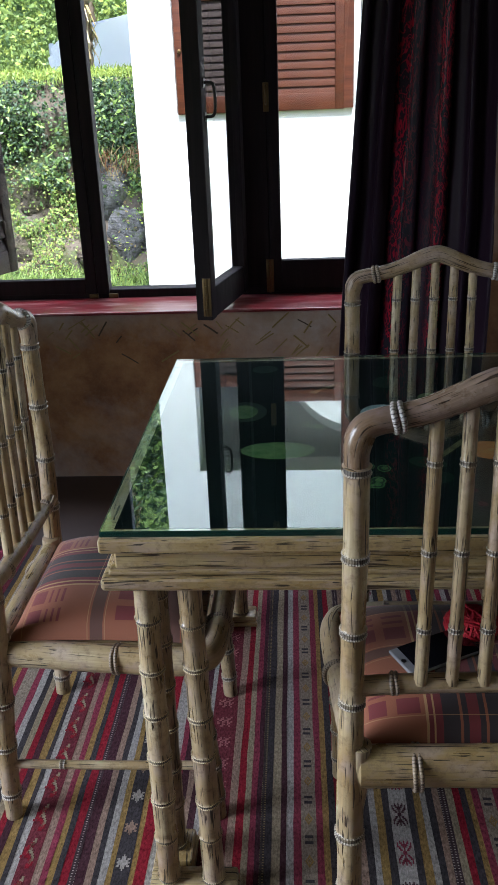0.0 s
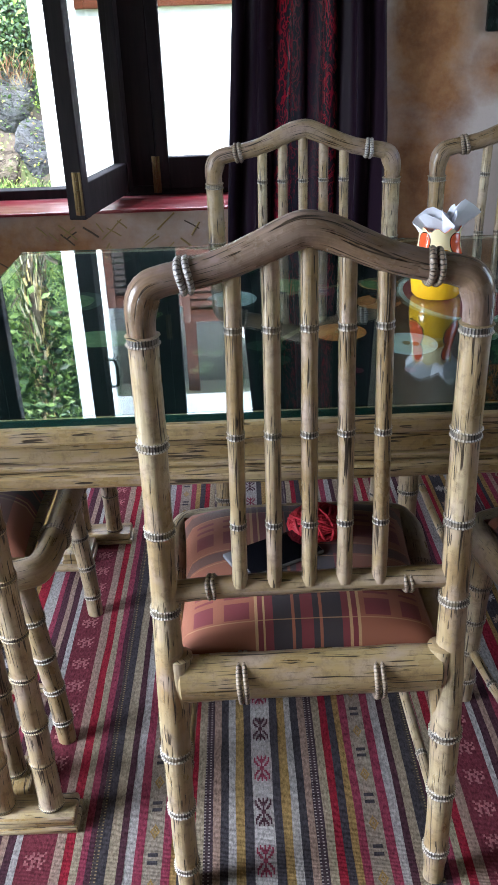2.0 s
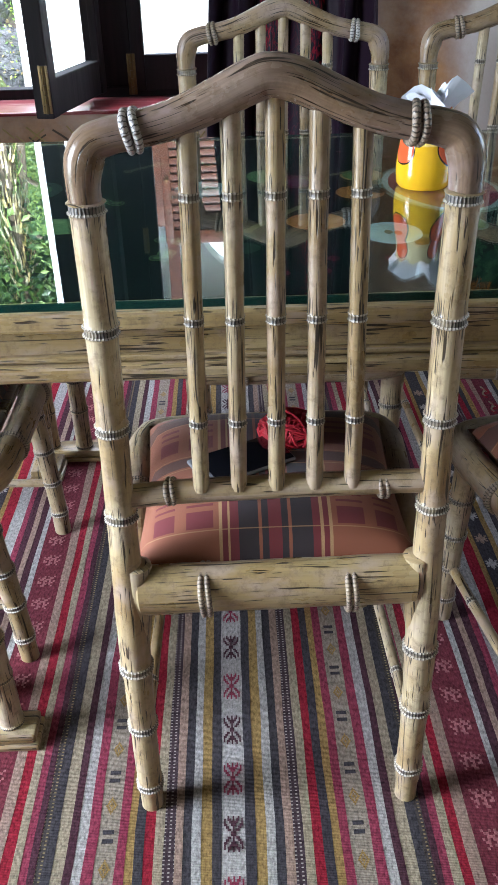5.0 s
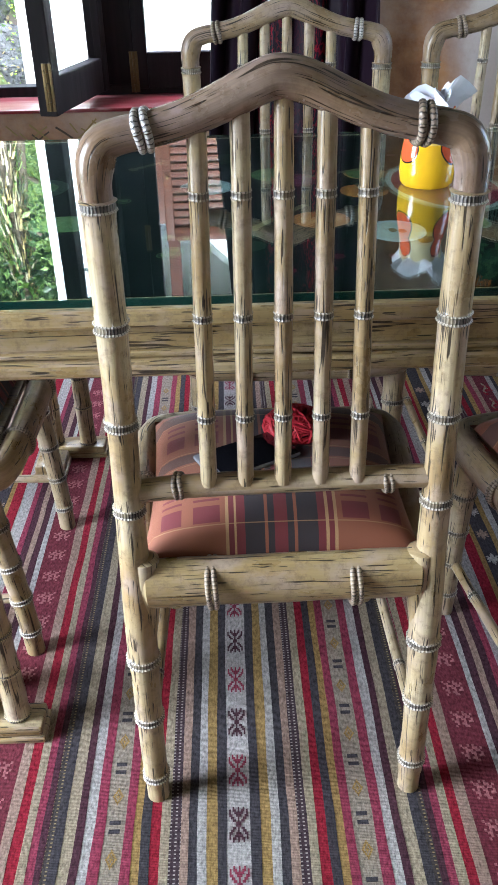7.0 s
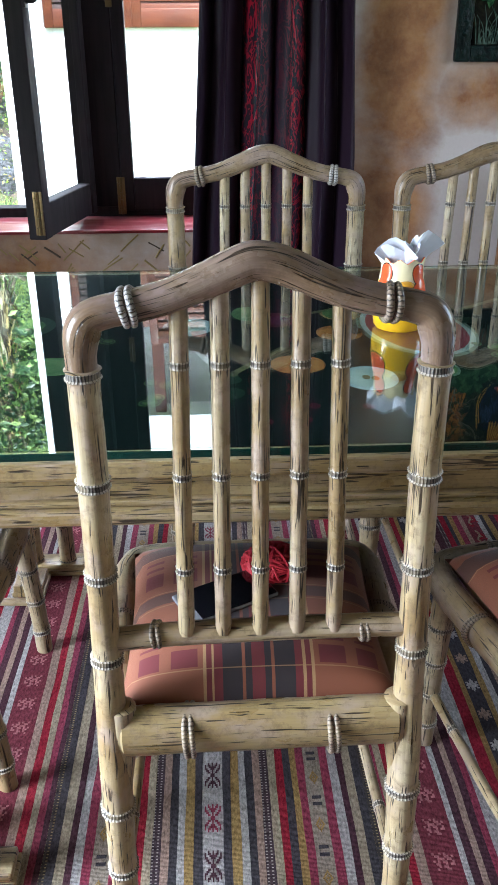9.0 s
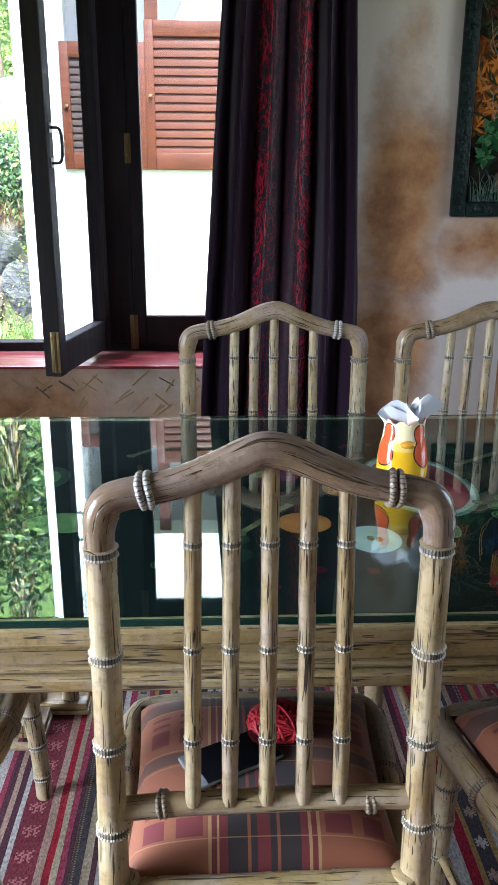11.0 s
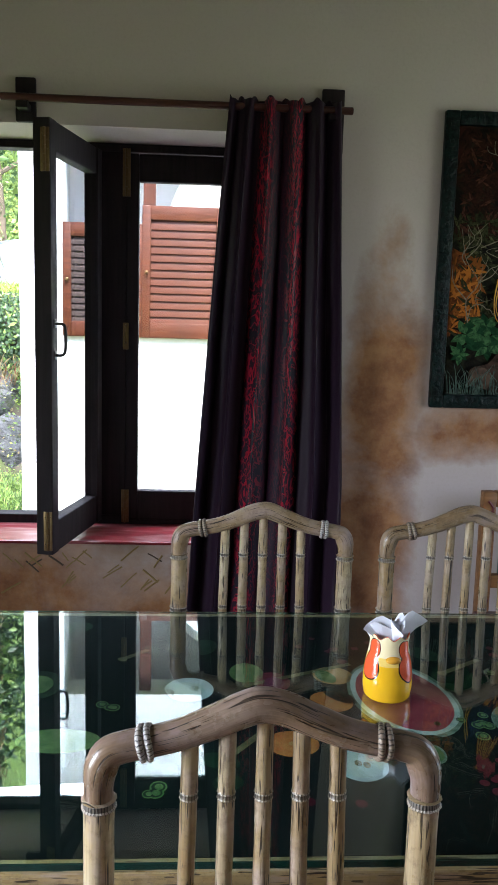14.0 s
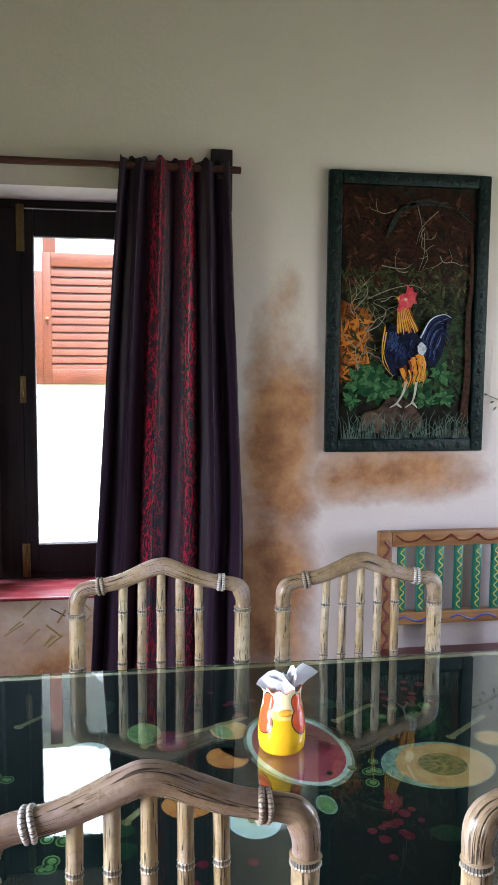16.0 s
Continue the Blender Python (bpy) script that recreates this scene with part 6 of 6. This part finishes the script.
    stroke("tail_sheen", [[(0.37, 0.4), (0.4, 0.465), (0.46, 0.495)], [(0.385, 0.38), (0.41, 0.44), (0.44, 0.46)], [(0.4, 0.36), (0.425, 0.4), (0.435, 0.43)]], 0.007, oil((0.06, 0.08, 0.25), (0.2, 0.24, 0.4)), "pale blue sheen")
    shape("rooster_body", [(0.24, 0.47), (0.215, 0.43), (0.205, 0.37), (0.22, 0.32), (0.26, 0.285), (0.32, 0.28), (0.36, 0.33), (0.36, 0.4), (0.33, 0.45), (0.29, 0.48)], oil((0.004, 0.004, 0.008), (0.014, 0.02, 0.06)), "blue-black body")
    shape("breast_sheen", [(0.235, 0.44), (0.225, 0.4), (0.24, 0.37), (0.265, 0.4), (0.26, 0.44)], oil((0.015, 0.025, 0.09), (0.1, 0.15, 0.33), 120), "blue breast sheen")
    gold = oil((0.5, 0.2, 0.02), (0.62, 0.38, 0.06))
    tones = [oil((0.38, 0.1, 0.015), (0.5, 0.2, 0.03)), gold, oil((0.2, 0.035, 0.012), (0.32, 0.08, 0.02))]
    blues = [oil((0.012, 0.018, 0.07), (0.05, 0.085, 0.24), 120), oil((0.004, 0.005, 0.02), (0.012, 0.018, 0.06), 120)]
    for k in range(40):
        x0, f = 0.222 + 0.1 * rng.random(), rng.uniform(0.03, 0.055)
        z0 = rng.uniform(0.34, 0.45)
        stroke("breast_feather", [[(x0, z0), (x0 - 0.006, z0 - f * 0.5), (x0 + 0.004, z0 - f)]], 0.006, blues[k % 2], "blue-black breast feather")
    for k in range(7):
        s0 = k / 6
        stroke("sickle_feather", [[(0.355 + 0.05 * s0, 0.36 - 0.02 * s0), (0.37 + 0.045 * s0, 0.44 - 0.04 * s0), (0.41 + 0.03 * s0, 0.49 - 0.05 * s0), (0.465 + 0.005 * s0, 0.5 - 0.1 * s0)]], 0.006, blues[k % 2], "blue tail feather")
    stroke("tail_edge", [[(0.352, 0.42), (0.39, 0.487), (0.44, 0.507), (0.47, 0.495)]], 0.006, oil((0.3, 0.34, 0.42), (0.5, 0.53, 0.58)), "pale tail edge")
    for k in range(24):
        s0 = k / 23
        x0 = 0.268 + 0.034 * s0
        stroke("neck_feather", [[(x0, 0.535), (x0 - 0.006 + 0.024 * s0, 0.49), (0.262 + 0.082 * s0, 0.432 + 0.022 * rng.random())]], 0.008, tones[k % 3], "orange neck feather")
    stroke("gold_edge", [[(0.215, 0.46), (0.205, 0.38), (0.215, 0.32), (0.25, 0.28)], [(0.22, 0.44), (0.212, 0.36), (0.235, 0.3)]], 0.005, gold, "gold edge feathers")
    stroke("saddle", [[(0.34, 0.36), (0.355, 0.32), (0.345, 0.26)], [(0.355, 0.36), (0.37, 0.32), (0.365, 0.26)], [(0.325, 0.35), (0.335, 0.3), (0.33, 0.25)], [(0.28, 0.31), (0.29, 0.28), (0.31, 0.25)]], 0.016, oil((0.42, 0.12, 0.01), (0.6, 0.27, 0.03)), "orange saddle feathers")
    shape("white_tuft", [(0.34, 0.39), (0.355, 0.405), (0.375, 0.385), (0.365, 0.36), (0.345, 0.365)], oil((0.2, 0.22, 0.28), (0.55, 0.56, 0.58), 120), "white tuft")
    red = oil((0.4, 0.02, 0.04), (0.58, 0.1, 0.1))
    shape("head", [(0.265, 0.54), (0.26, 0.565), (0.28, 0.58), (0.31, 0.575), (0.32, 0.55), (0.3, 0.525)], red, "red rooster face")
    shape("comb", [(0.29, 0.575), (0.295, 0.615), (0.305, 0.6), (0.315, 0.605), (0.32, 0.585), (0.335, 0.585), (0.325, 0.56), (0.335, 0.545), (0.315, 0.545)], red, "red comb", False)
    shape("wattle", [(0.268, 0.545), (0.258, 0.525), (0.266, 0.512), (0.28, 0.52), (0.282, 0.54)], red, "red wattle")
    shape("beak", [(0.268, 0.572), (0.25, 0.563), (0.266, 0.555)], gold, "yellow beak", False)
    stroke("legs", [[(0.3, 0.26), (0.29, 0.22), (0.265, 0.18), (0.24, 0.165)], [(0.34, 0.26), (0.335, 0.22), (0.325, 0.185), (0.3, 0.165)], [(0.265, 0.18), (0.285, 0.165)], [(0.325, 0.185), (0.345, 0.165)]], 0.011, oil((0.3, 0.28, 0.22), (0.42, 0.38, 0.3)), "grey legs")
    shape("eye_patch", [(0.283, 0.558), (0.287, 0.566), (0.296, 0.563), (0.293, 0.554)], oil((0.3, 0.2, 0.1), (0.5, 0.4, 0.3)), "pale eye patch")
    for k in range(16):
        x0 = 0.285 + 0.085 * rng.random()
        z0 = rng.uniform(0.3, 0.355)
        stroke("saddle_feather", [[(x0, z0), (x0 + 0.008, z0 - 0.03), (x0 - 0.004, z0 - 0.065)]], 0.007, tones[k % 3], "orange saddle feather")
    gm = oil((0.03, 0.07, 0.055), (0.2, 0.28, 0.22))
    stroke("painted_grass", [[(x, 0.05), (x + rng.uniform(-0.01, 0.01), 0.05 + l * 0.6), (x + rng.uniform(-0.03, 0.03), 0.05 + l)] for x, l in [(rng.uniform(0.055, 0.55), rng.uniform(0.02, 0.11)) for _ in range(150)]], 0.0032, gm, "dark painted grass")
    o.rotation_euler = (radians(0.0), 0, 0)


painting()


def painted_chair():
    """A painted folk chair against the wall."""
    o = thing("painted_armchair", pose(1.30, WALL_Y - 0.1, 0), "folk-painted wooden chair with green slats and a dark red seat", "chair")
    orange = wood("orange_brown_paint", (0.16, 0.07, 0.025), (0.3, 0.15, 0.055), 0.4, 0)
    grn = plain("green_gloss_paint", (0.01, 0.12, 0.075), 0.3, 0, 0.15, 30, 0.05)
    dred = plain("dark_red_seat_paint", (0.07, 0.008, 0.01), 0.3, 0, 0.2, 20, 0.05)
    yel = plain("yellow_line_paint", (0.48, 0.36, 0.06), 0.4)
    redp = plain("red_line_paint", (0.11, 0.014, 0.012), 0.4)
    blu = plain("blue_line_paint", (0.03, 0.04, 0.2), 0.4)
    w, top = 0.545, 0.9
    for x in (0, w - 0.045):
        bm = bmesh.new()
        box(bm, (x, -0.03, 0), (x + 0.045, 0.015, top), 0.004)
        post = part("back_post", bm, orange, o)
        bm = bmesh.new()
        tube(bm, [(x + 0.022 + 0.012 * math.sin(k * 0.9), -0.031, 0.4 + k * 0.012) for k in range(40)], 0.005, seg=6)
        part("painted_twist", bm, redp, post, "red painted twist")
    bm = bmesh.new()
    box(bm, (0.045, -0.028, top - 0.055), (w - 0.045, 0.012, top), 0.004)
    tr = part("top_rail", bm, orange, o)
    bm = bmesh.new()
    for s in range(4):
        x0 = 0.06 + s * 0.105
        tube(bm, smooth_path([(x0, -0.029, top - 0.012), (x0 + 0.03, -0.029, top - 0.034), (x0 + 0.07, -0.029, top - 0.034), (x0 + 0.105, -0.029, top - 0.012)], 5), 0.008, seg=6, squash=(1, 0.35))
    part("painted_swags", bm, redp, tr, "dark red painted swags")
    bm = bmesh.new()
    box(bm, (0.045, -0.026, 0.55), (w - 0.045, 0.01, 0.597), 0.004)
    br = part("lower_rail", bm, orange, o)
    bm = bmesh.new()
    for s in (0, 1):
        x0 = 0.07 + s * 0.21
        tube(bm, smooth_path([(x0 + k * 0.03, -0.027, 0.572 + 0.009 * math.sin(k * 1.7)) for k in range(7)], 4), 0.0035, seg=6)
    part("painted_scroll", bm, blu, br, "blue painted scrolls")
    for k in range(6):
        x = 0.075 + k * (w - 0.15 - 0.028) / 5
        bm = bmesh.new()
        box(bm, (x, -0.02, 0.597), (x + 0.028, 0.004, top - 0.055), 0.003)
        sl = part("slat", bm, grn, o)
        bm = bmesh.new()
        tube(bm, smooth_path([(x + 0.014 + 0.007 * (-1) ** j, -0.021, 0.605 + j * 0.0165) for j in range(15)], 4), 0.0022, seg=6)
        part("painted_wave", bm, yel, sl, "yellow painted wavy line")
    bm = bmesh.new()
    box(bm, (-0.01, -0.47, 0.44), (w + 0.01, -0.02, 0.465), 0.006)
    part("seat", bm, dred, o, "dark red painted seat")
    for x in (0.0, w - 0.045):
        bm = bmesh.new()
        box(bm, (x, -0.46, 0), (x + 0.045, -0.415, 0.44), 0.004)
        part("front_leg", bm, orange, o)
    for a, b in (((0.045, -0.445, 0.36), (w - 0.045, -0.425, 0.43)), ((0.01, -0.415, 0.36), (0.03, -0.03, 0.43)), ((w - 0.03, -0.415, 0.36), (w - 0.01, -0.03, 0.43))):
        bm = bmesh.new()
        box(bm, a, b, 0.003)
        part("seat_rail", bm, grn, o)
    return o


painted_chair()


def sprig():
    o = thing("leaf_sprig", pose(1.785, WALL_Y - 0.012, 1.36), "small dark leafy sprig on the plaster wall", "sprig")
    bm = bmesh.new()
    tube(bm, smooth_path([(0.1, 0.006, -0.04), (0.04, 0, 0.0), (-0.03, 0, 0.03), (-0.04, 0, 0.035)], 4), 0.0016, seg=6)
    part("stem", bm, M_LEAF[2], o)
    for x, z, a in ((-0.035, 0.034, 170), (-0.01, 0.01, 200), (0.02, 0.03, 60), (0.0, -0.01, 230), (0.04, -0.02, 250)):
        bm = bmesh.new()
        l = 0.022
        vs = [bm.verts.new(pose(x, -0.002, z, 0, -a, 0) @ Vector(p)) for p in ((0, 0, 0), (l * 0.5, 0.003, l * 0.22), (l, 0, 0), (l * 0.5, 0.003, -l * 0.22))]
        bm.faces.new(vs)
        part("leaf", bm, M_LEAF[2], o, "", False)


sprig()
